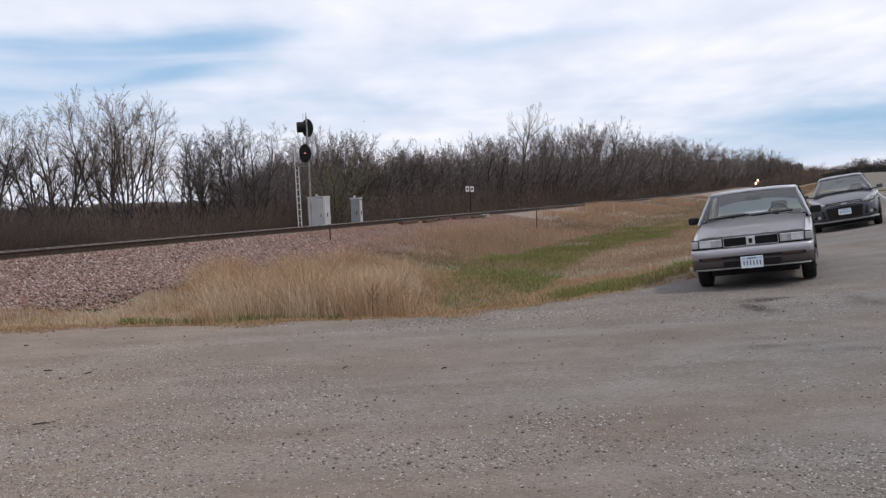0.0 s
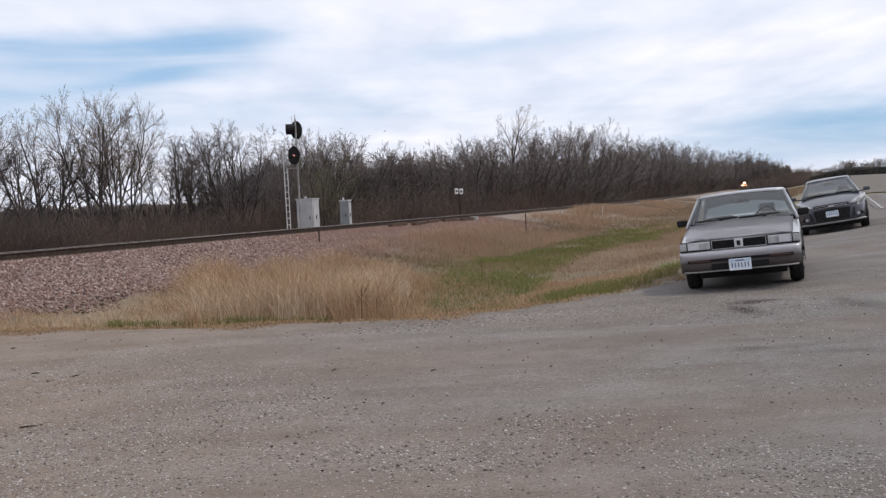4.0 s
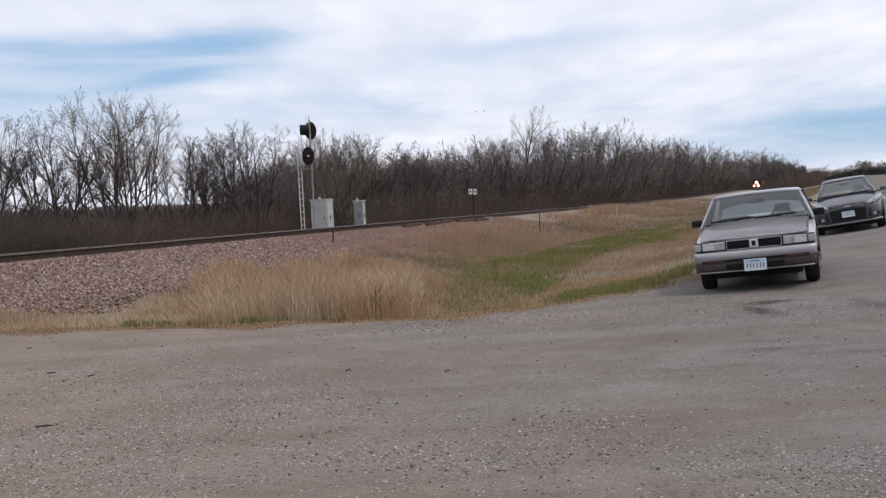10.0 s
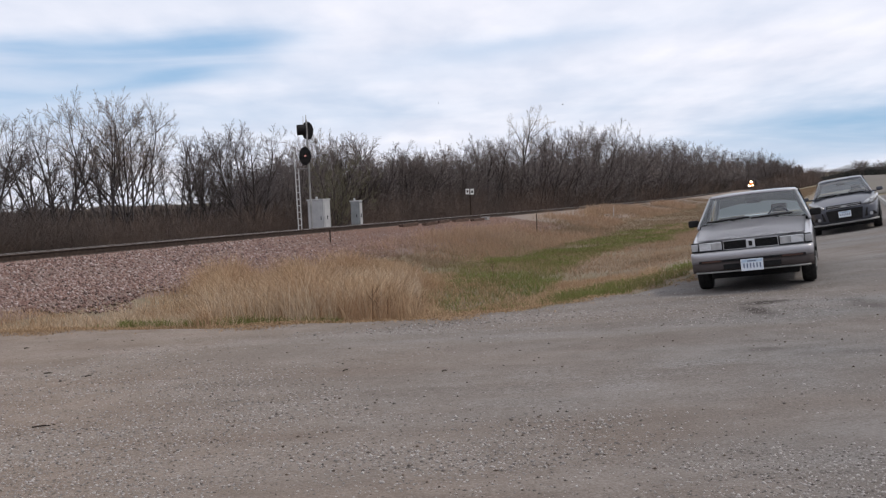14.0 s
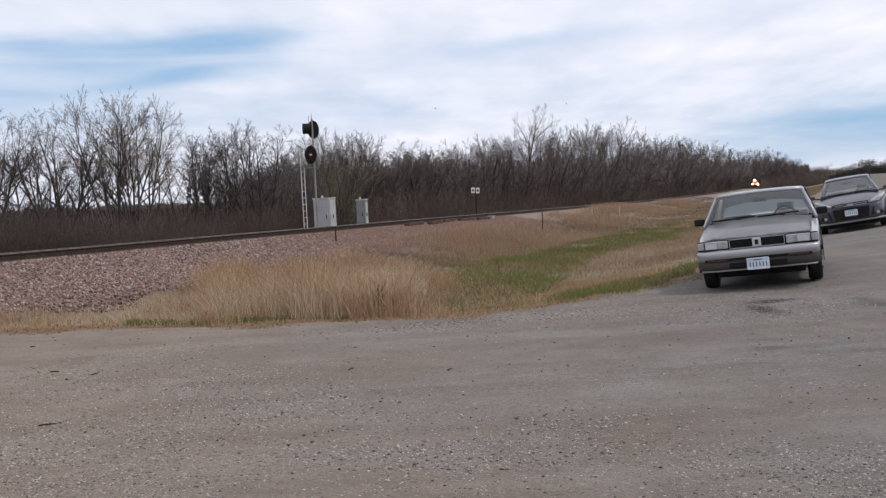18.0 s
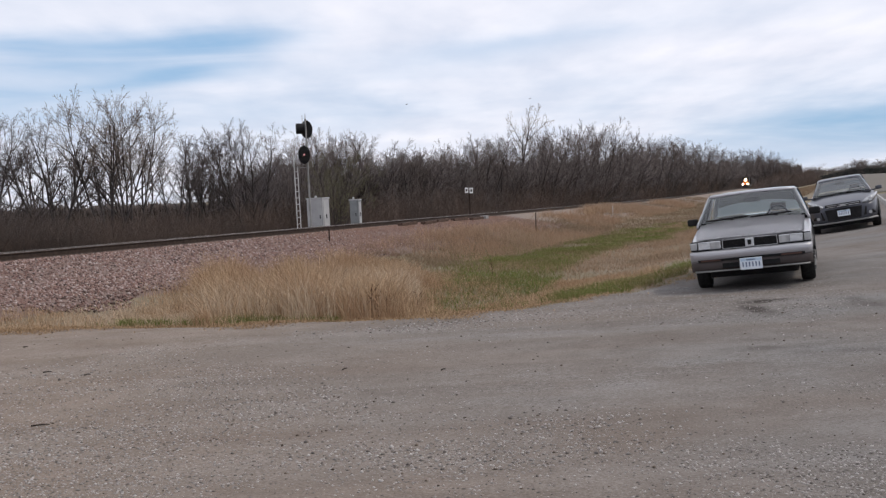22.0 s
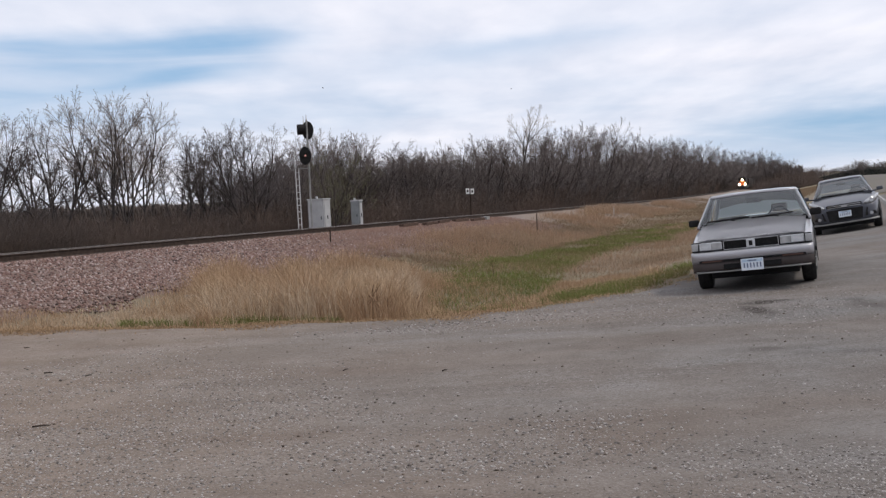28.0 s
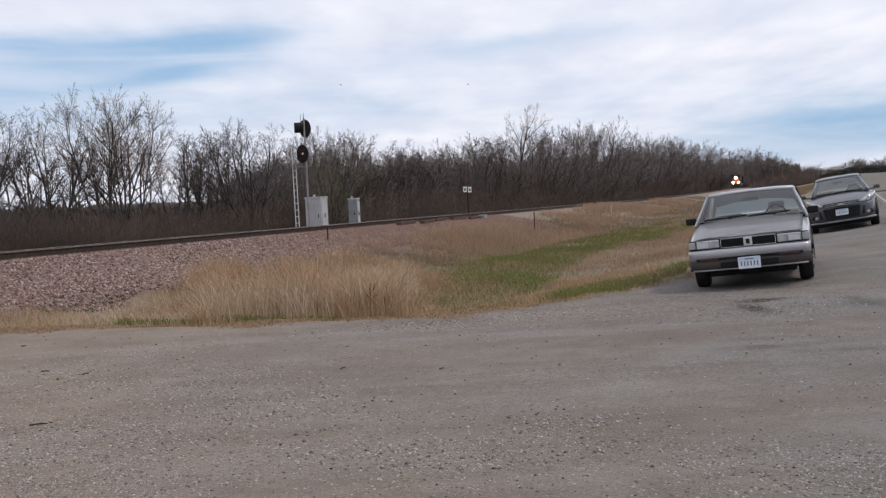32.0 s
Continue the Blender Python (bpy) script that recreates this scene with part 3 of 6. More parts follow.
def octa(n, rs):
    """n rough stones as squashed octahedra about the origin: points and faces."""
    base = np.array([(1, 0, 0), (-1, 0, 0), (0, 1, 0), (0, -1, 0), (0, 0, 1), (0, 0, -1)], float)
    tri = np.array([(0, 2, 4), (2, 1, 4), (1, 3, 4), (3, 0, 4), (2, 0, 5), (1, 2, 5), (3, 1, 5), (0, 3, 5)])
    V = base[None] * (1 + 0.45 * (rs.rand(n, 6, 1) - 0.5)) + 0.28 * (rs.rand(n, 6, 3) - 0.5)
    a = rs.rand(n) * 6.283
    c, s = np.cos(a), np.sin(a)
    x = V[..., 0] * c[:, None] - V[..., 1] * s[:, None]
    y = V[..., 0] * s[:, None] + V[..., 1] * c[:, None]
    return np.stack([x, y, V[..., 2]], -1), tri


def stones(name, x, y, z, size, flat, material, seed, label):
    rs = np.random.RandomState(seed)
    V, tri = octa(len(x), rs)
    V = V * size[:, None, None] * np.array([1.0, 0.8, flat])
    V[..., 0] += x[:, None]
    V[..., 1] += y[:, None]
    V[..., 2] += z[:, None]
    F = (np.arange(len(x))[:, None, None] * 6 + tri[None]).reshape(-1, 3)
    ob = raw(name, V.reshape(-1, 3), F, material)
    return tagged(ob, label, "gravel", kind="stuff")


def ballast_toe(u):
    return np.interp(u, [-20, -8, -3.5, -1, 1.5, 40], [4.3, 4.5, 5.1, 5.1, 4.7, 4.5])


def build_ballast():
    rs = np.random.RandomState(11)
    us = np.concatenate([np.arange(-60, 160, 3.0), np.arange(160, 1000, 25.0)])
    vs = [-8.0, -6.0, -3.4, -2.6, -1.6, -0.7, 0.2, 1.0, 2.0, 3.2, 4.4, 5.3, 6.1, 7.0]
    V, F = [], []
    for u in us:
        for v in vs:
            x, y = xy(u, v)
            V.append((x, y, float(ground_z(x, y)) + (0.03 if -7.9 < v < ballast_toe(u) else -0.05)))
    n = len(vs)
    F2 = []
    for i in range(len(us) - 1):
        for j in range(n - 1):
            a = i * n + j
            (F if us[i] < 38 else F2).append((a, a + 1, a + n + 1, a + n))
    tagged(raw("ballast_bed", V, F, M_BALLAST, True), "pink crushed quartzite bed under the track", "ballast", kind="structure")
    tagged(raw("old_ballast_bed", V, F2, M_OLD_BALLAST, True), "weathered grey-tan ballast further along the track", "ballast", kind="structure")
    n = 100000
    u = np.minimum(-16 + 55 * rs.rand(n) ** 1.25, 37 + 2 * rs.randn(n))
    v = 0.2 + 7.0 * rs.rand(n)
    v = np.where(rs.rand(n) < 0.12, v * 0.25, v)
    v = np.where(v > ballast_toe(u) + 0.4 * np.sin(u * 1.7), v * 0.6, v)
    x, y = xy(u, v)
    size = 0.016 + 0.030 * rs.rand(n) ** 2
    red = u + 3.0 * rs.randn(n) + 1.2 * v > 14
    for name, pick, seed, stone, label in (("ballast_stones", ~red, 12, M_STONE_PINK, "coarse pink and grey crushed ballast stones"), ("red_ballast_stones", red, 13, M_STONE_RED, "finer red-brown crushed ballast stones")):
        stones(name, x[pick], y[pick], ground_z(x[pick], y[pick]) + 0.035, size[pick] * (1.0 if stone is M_STONE_PINK else 0.85), 0.75, stone, seed, label)


# ---------------------------------------------------------------- grasses
def blades(name, x, y, z, h, w, lean, material, seed, label, droop=0.25):
    """Grass: each blade a narrow tapering strip that bends over."""
    rs = np.random.RandomState(seed)
    n = len(x)
    th, ph = rs.rand(n) * 6.283, rs.rand(n) * 6.283
    dx, dy = np.cos(th), np.sin(th)
    lx, ly = np.cos(ph) * lean * h * rs.rand(n), np.sin(ph) * lean * h * rs.rand(n)
    lx = lx - 0.04 * h
    P = []
    for f, ww in ((0.0, 1.0), (0.5, 0.8), (0.85, 0.5)):
        bend = f ** 1.8
        for s in (-1, 1):
            P.append(np.stack([x + lx * bend + s * ww * w * dx / 2, y + ly * bend + s * ww * w * dy / 2, z + h * f * (1 - droop * bend * lean)], 1))
    P.append(np.stack([x + lx, y + ly, z + h * (1 - droop * lean)], 1))
    V = np.stack(P, 1).reshape(-1, 3)
    tri = np.array([(0, 1, 3), (0, 3, 2), (2, 3, 5), (2, 5, 4), (4, 5, 6)])
    F = (np.arange(n)[:, None, None] * 7 + tri[None]).reshape(-1, 3)
    return tagged(raw(name, V, F, material), label, "grass", kind="stuff")


def tufts(rs, n, per, area, loose=0.09):
    """Clumped places: n tufts by area(), per blades each, scattered by loose."""
    cx, cy = area(n)
    x = np.repeat(cx, per) + rs.randn(len(cx) * per) * loose
    y = np.repeat(cy, per) + rs.randn(len(cx) * per) * loose
    return x, y


def verge(rs, n, p0, p1, e0, e1, keep=None):
    p = p0 + (p1 - p0) * rs.rand(n)
    e = e0 + (e1 - e0) * rs.rand(n)
    q = edge_q(p) + e
    x, y = p * math.cos(LT) - q * math.sin(LT), p * math.sin(LT) + q * math.cos(LT)
    u, v = uv(x, y)
    creep = np.interp(x / y, [-0.40, -0.34, -0.25, -0.22, -0.08, -0.03], [0.1, -0.2, -0.2, 0.4, 0.3, 1.1])
    ok = ((v > ballast_toe(u) - creep + 0.7 * np.sin(u * 0.8) * np.sin(u * 0.31) + 0.35 * rs.randn(n)) | ((u > 34) & (v > 2.2 + 1.5 * rs.rand(n))) | ((u > 62) & (v > 1.0 + 1.0 * rs.rand(n)))) & (e > -0.9)
    return x[ok], y[ok]


def green_share(x, y):
    """How green the verge is: a swale running back between tan banks, and a strip along the lot."""
    a = x / y
    bearing = [-0.05, 0.0, 0.04, 0.085, 0.115, 0.138, 0.160, 0.182, 0.21, 0.24, 0.3]
    lo = np.interp(a, bearing, [15.5, 14.6, 14.2, 15, 21, 28, 35, 38, 42, 49, 62])
    hi = np.interp(a, bearing, [21, 26, 35, 42, 42, 42, 49, 55, 59, 63, 80])
    wob = 1.0 + 0.09 * fbm(x, y, 31, 4, 0.5)
    blotch = np.clip(0.85 + 0.65 * fbm(x, y, 36, 4, 0.9), 0.2, 1) * np.interp(a, [0.0, 0.10, 0.17], [0.75, 0.88, 1.0])
    swale = np.clip(np.minimum((y - lo * wob) / 5.0 + 0.5, (hi * wob - y) / 18.0 + 0.40), 0, 1) * np.clip((a + 0.070 + 0.03 * fbm(x, y, 46, 3, 0.8)) / 0.07, 0, 1) * blotch
    p, q = pq(x, y)
    e = q - edge_q(p)
    back = np.interp(a, [0.10, 0.125, 0.154, 0.182, 0.21, 0.24], [18, 19.6, 19.5, 19.4, 19.6, 22])
    strip = np.clip((back * wob - y) / 2.6 + 0.2, 0, 1) * np.clip((a - 0.095) / 0.03, 0, 1)
    patchy = 1.3 * np.clip(fbm(x, y, 35, 3, 1.3) + 0.55, 0, 1) * np.clip(1.6 - e, 0, 1) * (a > -0.36) * (a < -0.1)
    return np.clip(np.maximum(np.maximum(swale, strip), patchy), 0, 1)


def build_grass():
    rs = np.random.RandomState(21)
    # tall dry stand between lot and ballast
    x, y = tufts(rs, 11000, 14, lambda n: verge(rs, n, -2.5, 14, 0.25, 12))
    g = green_share(x, y)
    ok = rs.rand(len(x)) > g * 0.93
    x, y, g = x[ok], y[ok], g[ok]
    p, q = pq(x, y)
    e = q - edge_q(p)
    a = x / y
    tall = np.interp(a, [-0.46, -0.37, -0.33, -0.28, -0.252, -0.240, -0.14, -0.05, -0.02, 0.03, 0.3], [0.11, 0.14, 0.17, 0.20, 0.25, 0.62, 0.66, 0.60, 0.42, 0.34, 0.34]) * np.clip(0.30 + e / 1.2, 0.30, 1) * (1 - 0.6 * g) * (1 - 0.5 * np.clip((a + 0.03) / 0.04, 0, 1))
    tall = tall * np.clip(1 + 0.55 * fbm(x, y, 37, 4, 1.3) + 0.35 * fbm(x, y, 40, 3, 4.0), 0.25, 1.7)
    h = tall * (0.30 + 0.85 * rs.rand(len(x)) ** 0.8)
    blades("tall_dry_grass", x, y, ground_z(x, y), h, 0.004 + 0.006 * rs.rand(len(x)), 0.80, M_DRY, 22, "tall straw-coloured dry grass on the railway verge")
    # pale seed stems standing above it
    x, y = tufts(rs, 2400, 9, lambda n: verge(rs, n, -3.5, 12, 0.3, 9))
    ok = x / y < -0.02
    x, y = x[ok], y[ok]
    a = x / y
    h = np.interp(a, [-0.40, -0.30, -0.255, -0.235, -0.14, -0.05, 0.0, 0.1], [0.18, 0.22, 0.30, 0.74, 0.80, 0.74, 0.55, 0.36]) * (0.55 + 0.55 * rs.rand(len(x))) * np.clip(1 + 0.6 * fbm(x, y, 44, 3, 0.9), 0.4, 1.5)
    blades("pale_seed_stems", x, y, ground_z(x, y), h, 0.004 + 0.004 * rs.rand(len(x)), 0.75, M_WISP, 26, "thin pale seed stems among the dry grass", 0.3)
    # tan cover further along the bank
    x, y = tufts(rs, 30000, 8, lambda n: verge(rs, n, 8, 130, 1.5, 40), 0.35)
    bx, by = tufts(rs, 2600, 8, lambda n: xy(4 + 40 * rs.rand(n), 4.3 + 2.6 * rs.rand(n) + 0.5 * rs.randn(n)))
    x, y = np.concatenate([x, bx]), np.concatenate([y, by])
    g = green_share(x, y)
    ok = rs.rand(len(x)) > g * 0.86
    x, y, g = x[ok], y[ok], g[ok]
    h = (0.06 + 0.20 * rs.rand(len(x))) * (1 - 0.3 * g) * np.clip(1 + 0.5 * fbm(x, y, 38, 4, 0.5), 0.3, 2)
    blades("tan_bank_grass", x, y, ground_z(x, y), h, (0.007 + 0.007 * rs.rand(len(x))) * np.clip(y / 30, 0.6, 2.2), 1.9, M_BANK, 23, "matted pale tan grass along the bank")
    # taller soft stands along the shoulder of the bank
    n = 5200
    u, v = 13 + 95 * rs.rand(n) ** 1.2, 3.2 + 4.2 * rs.rand(n)
    x, y = xy(u, np.where(u > 40, v - 1.2, v))
    keep = fbm(x, y, 49, 4, 0.35) + 0.3 * rs.randn(n) > -0.05
    x, y = tufts(rs, 1, 11, lambda k: (x[keep], y[keep]), 0.2)
    low_x, low_y = tufts(rs, 2600, 10, lambda k: verge(rs, k, 12, 46, 1.2, 9), 0.25)
    low = np.concatenate([np.zeros(len(x)), np.ones(len(low_x))])
    x, y = np.concatenate([x, low_x]), np.concatenate([y, low_y])
    p, q = pq(x, y)
    ok = (q - edge_q(p) > 2.0 - low) & (rs.rand(len(x)) > green_share(x, y) * 0.95)
    x, y, low = x[ok], y[ok], low[ok]
    h = (0.16 + 0.40 * rs.rand(len(x))) * np.clip(1 + 0.5 * fbm(x, y, 50, 3, 0.6), 0.4, 1.7) * np.interp(y, [30, 45, 70], [0.75, 0.9, 1.25]) * (1 - 0.5 * low)
    blades("bank_stand", x, y, ground_z(x, y), h, (0.005 + 0.005 * rs.rand(len(x))) * np.clip(y / 28, 0.8, 2.6), 0.9, M_BANK_TALL, 29, "soft tan and russet grass stands along the bank")
    # green in the swale
    x, y = verge(rs, 430000, 1, 50, -0.08, 16)
    ok = rs.rand(len(x)) < green_share(x, y) * 0.95
    x, y = x[ok], y[ok]
    blades("green_grass", x, y, ground_z(x, y), 0.05 + 0.13 * rs.rand(len(x)), (0.006 + 0.007 * rs.rand(len(x))) * np.clip(y / 22, 0.8, 2), 1.3, M_GREEN, 24, "fresh green spring grass in the shallow ditch")
    # low green growth at the foot of the dry stand, and a lone tuft
    n = 8500
    ga, ge = -0.325 + 0.17 * rs.rand(n), 0.2 + 1.5 * rs.rand(n) ** 1.5
    y = 13.3 + 0.9 * ge + 0.25 * rs.randn(n)
    x = ga * y
    p, q = pq(x, y)
    ok = (q > edge_q(p) + 0.15) & (rs.rand(n) < np.clip(0.32 + 0.8 * fbm(x, y, 48, 4, 1.6), 0.02, 0.9))
    x, y = x[ok], y[ok]
    blades("low_green_growth", x, y, ground_z(x, y), 0.07 + 0.16 * rs.rand(len(x)), 0.005 + 0.006 * rs.rand(len(x)), 1.0, M_GREEN, 27, "low dark green growth at the foot of the dry grass")
    n = 260
    x, y = -0.318 * 15.6 + 0.13 * rs.randn(n), 15.6 + 0.13 * rs.randn(n)
    blades("lone_tuft", x, y, ground_z(x, y), 0.25 + 0.32 * rs.rand(n), 0.004 + 0.004 * rs.rand(n), 1.0, M_WISP, 28, "lone pale grass tuft at the ballast's foot")
    # russet edge litter
    x, y = verge(rs, 120000, -16, 14, -0.88, 2.2)
    p, q = pq(x, y)
    e = q - edge_q(p)
    ok = rs.rand(len(x)) < np.clip(1 - (x / y - 0.06) / 0.10, 0.25, 1) * np.clip(0.95 + e / 0.6 + 0.8 * fbm(x, y, 39, 4, 2.0), 0.02, 1)
    x, y = x[ok], y[ok]
    blades("russet_edge_grass", x, y, np.maximum(ground_z(x, y), np.where(e[ok] < 0, lot_z(x, y), -9)) + 0.004, 0.02 + 0.09 * rs.rand(len(x)) ** 1.5, 0.007 + 0.006 * rs.rand(len(x)), 2.2, M_RUST_GRASS, 25, "short russet dead grass at the gravel's edge", 0.5)


def build_weeds():
    """Dark dead weed stalks standing in the dry grass."""
    r = random.Random(19)
    for a, d in ((-0.070, 13.55), (-0.062, 13.7), (-0.075, 13.8), (-0.097, 21.0), (-0.066, 13.9), (-0.054, 13.8), (-0.02, 14.6), (0.055, 24.0), (-0.21, 17.5)):
        x, y = a * d, d
        w = thing("dead_weed", pose(x, y, float(ground_z(x, y)), 0, 0, r.uniform(0, 360)), "dark dead weed stalk in dry grass", "weed", "dead weed stalks")
        h = r.uniform(0.34, 0.52)
        part("stalk", rod((0, 0, -0.05), (r.uniform(-0.08, 0.08), 0.03, h), 0.008, 0.004, 5), M_WEED, w)
        for k in range(5):
            z = h * (0.45 + 0.11 * k)
            t = r.uniform(0, 6.283)
            part("branch", rod((0, 0.01, z), (0.10 * math.cos(t), 0.10 * math.sin(t), z + 0.10), 0.004, 0.003, 5), M_WEED, w)
    rs = np.random.RandomState(91)
    x, y = 0.1565 * 70 + 0.35 * rs.randn(150), 70 + 0.4 * rs.randn(150)
    blades("pale_grass_clump", x, y, ground_z(x, y), 0.35 + 0.6 * rs.rand(150), 0.02 + 0.012 * rs.rand(150), 0.7, M_DRY, 92, "taller pale grass clump by the track")
    x, y = -0.2516 * 20.2, 20.2
    k = thing("pale_rock", pose(x, y, float(ground_z(x, y)) + 0.05, 0, 20, 30), "pale grey rock lying on the ballast", "rock")
    bm = bmesh.new()
    bmesh.ops.create_icosphere(bm, subdivisions=2, radius=0.11)
    for v in bm.verts:
        v.co = Vector((v.co.x * 1.2, v.co.y * 0.8, v.co.z * 0.7)) * (1 + 0.22 * noise.noise(v.co * 14))
    part("stone", bm, M_CONC, k)
    x, y = xy(34.2, 1.25)
    j = thing("junction_box", pose(x, y, float(ground_z(x, y)) + 0.03, 0, 0, -TRACK), "small pale grey junction box beside the rail", "junction box")
    part("case", box(-0.17, 0.17, -0.25, 0.25, -0.05, 0.13, 0.02), M_MAST, j)
    part("lid", box(-0.19, 0.19, -0.27, 0.27, 0.13, 0.155, 0.01), M_MAST, j)


def build_spare_ties():
    r = random.Random(5)
    for u, v in ((23.2, 1.05), (25.6, 1.18), (27.9, 1.0), (30.3, 1.12), (32.6, 1.3)):
        x, y = xy(u, v)
        t = thing("spare_tie", pose(x, y, float(ground_z(x, y)) + 0.06, 0, r.uniform(-4, 4), -TRACK + r.uniform(-6, 6)), "old dark timber tie lying along the ballast", "railway tie", "spare ties")
        part("timber", box(-0.115, 0.115, -1.05, 1.05, -0.09, 0.10, 0.014, seg=1), M_TIE_OLD, t)
        for k in (-0.55, 0.55):
            part("tie_plate", box(-0.09, 0.09, k - 0.14, k + 0.14, 0.101, 0.115, 0.003), M_STEEL, t, "rusty tie plate")


def build_lot_stones():
    rs = np.random.RandomState(41)
    n = 150000
    d = 4.2 + 10.8 * rs.rand(n) ** 1.35
    a = -0.52 + 1.08 * rs.rand(n)
    x, y = a * d, d
    p, q = pq(x, y)
    # thrown thick at the near side, swept thin in a lane across the middle, and bluish drifts to the right
    drift = 1.1 * np.exp(-((x + 0.2) / 1.6) ** 2 - ((y - 5.5) / 1.1) ** 2) + 0.8 * np.exp(-((x + 2.3) / 1.1) ** 2 - ((y - 5.9) / 0.9) ** 2) + 1.0 * np.exp(-((x - 1.9) / 0.9) ** 2 - ((y - 5.2) / 0.7) ** 2) + 0.6 * np.exp(-((x - 0.6) / 2.4) ** 2 - ((y - 11.6) / 0.9) ** 2)
    lane = 0.24 * np.clip((y - 6.8) / 1.5, 0, 1) * np.clip((12.0 - y) / 1.5, 0.35, 1)
    ok = (q < edge_q(p) - 0.05) & (1.35 * fbm(x, 1.8 * y, 9, 5, 0.9) + rs.randn(n) * 0.42 + drift > 0.46 + lane)
    x, y = x[ok], y[ok]
    size = 0.0032 + 0.0098 * rs.rand(len(x)) ** 3.2
    stones("loose_gravel", x, y, lot_z(x, y) + size * 0.05, size, 0.55, M_STONE_GREY, 42, "loose grey-brown gravel chips scattered on the lot")
    n = 800
    d = 5.0 + 9.0 * rs.rand(n) ** 1.2
    x, y = (-0.52 + 1.08 * rs.rand(n)) * d, d
    p, q = pq(x, y)
    ok = q < edge_q(p) - 0.05
    x, y = x[ok], y[ok]
    size = 0.006 + 0.010 * rs.rand(len(x)) ** 2.5
    stones("scattered_pebbles", x, y, lot_z(x, y) + size * 0.1, size, 0.6, M_STONE_GREY, 43, "larger pale and dark pebbles strewn over the lot")


def build_lot_litter():
    """Sticks, dark clods and damp spots lying on the gravel."""
    for a, d, l, turn in ((-0.411, 7.25, 0.13, 10), (0.0, 8.6, 0.05, 40), (-0.40, 9.6, 0.09, -5), (-0.36, 9.35, 0.06, 30), (-0.42, 11.4, 0.06, 0), (-0.10, 8.9, 0.07, 60)):
        x, y = a * d, d
        z = float(lot_z(x, y))
        s = thing("stick", pose(x, y, z, 0, 0, turn), "short dark broken stick lying on gravel", "stick", "sticks on the lot")
        part("piece", rod((-l / 2, 0, 0.008), (l * 0.1, 0.006, 0.012), 0.006, 0.005, 6), M_TIE, s)
        part("stub", rod((l * 0.1, 0.006, 0.012), (l / 2, -0.004, 0.010), 0.005, 0.003, 6), M_TIE, s)
    rs = np.random.RandomState(71)
    n = 620
    y = 5 + 9 * rs.rand(n) ** 1.25
    x = (-0.5 + 1.0 * rs.rand(n)) * y
    p, q = pq(x, y)
    ok = q < edge_q(p) - 0.1
    x, y = x[ok], y[ok]
    size = 0.005 + 0.011 * rs.rand(len(x)) ** 2.8
    cx, cy, cs = [], [], []
    for a, d, n in ((-0.22, 7.7, 120), (-0.15, 7.2, 130), (-0.04, 6.0, 160), (0.03, 5.7, 170), (0.08, 6.6, 130), (0.13, 6.4, 120), (-0.42, 6.4, 120), (-0.35, 7.0, 90), (-0.41, 9.4, 60), (-0.28, 8.6, 60), (0.02, 12.0, 140), (-0.05, 11.6, 90), (0.10, 12.4, 90)):
        cx.append(a * d + 0.42 * rs.randn(n))
        cy.append(d + 0.16 * rs.randn(n))
        cs.append((0.005 + 0.012 * rs.rand(n) ** 2) * (1.0 if d < 9 else 1.2))
    gx, gy, gs = np.concatenate(cx), np.concatenate(cy), np.concatenate(cs)
    stones("coarse_gravel", gx, gy, lot_z(gx, gy) + gs * 0.2, gs, 0.7, M_STONE_GREY, 73, "patches of coarser grey gravel kicked up on the lot")
    stones("dark_clods", x, y, lot_z(x, y) + 0.003, size, 0.6, M_CLOD, 72, "small dark clods and leaf bits on the gravel")


# ---------------------------------------------------------------- trees
def tube_mesh(segs, sides):
    """Tapered tubes from rows (p0, p1, r0, r1): points and quads."""
    S = np.array(segs, float)
    p0, p1, r0, r1 = S[:, 0:3], S[:, 3:6], S[:, 6], S[:, 7]
    d = p1 - p0
    d /= np.linalg.norm(d, axis=1)[:, None] + 1e-9
    up = np.where(np.abs(d[:, 2:3]) > 0.9, np.array([[1.0, 0, 0]]), np.array([[0, 0, 1.0]]))
    e1 = np.cross(d, up)
    e1 /= np.linalg.norm(e1, axis=1)[:, None] + 1e-9
    e2 = np.cross(d, e1)
    ang = np.arange(sides) * 2 * math.pi / sides
    ring = np.cos(ang)[None, :, None] * e1[:, None] + np.sin(ang)[None, :, None] * e2[:, None]
    V = np.concatenate([p0[:, None] + ring * r0[:, None, None], p1[:, None] + ring * r1[:, None, None]], 1)
    i = np.arange(sides)
    q = np.stack([i, (i + 1) % sides, (i + 1) % sides + sides, i + sides], 1)
    F = (np.arange(len(S))[:, None, None] * 2 * sides + q[None]).reshape(-1, 4)
    return V.reshape(-1, 3), F


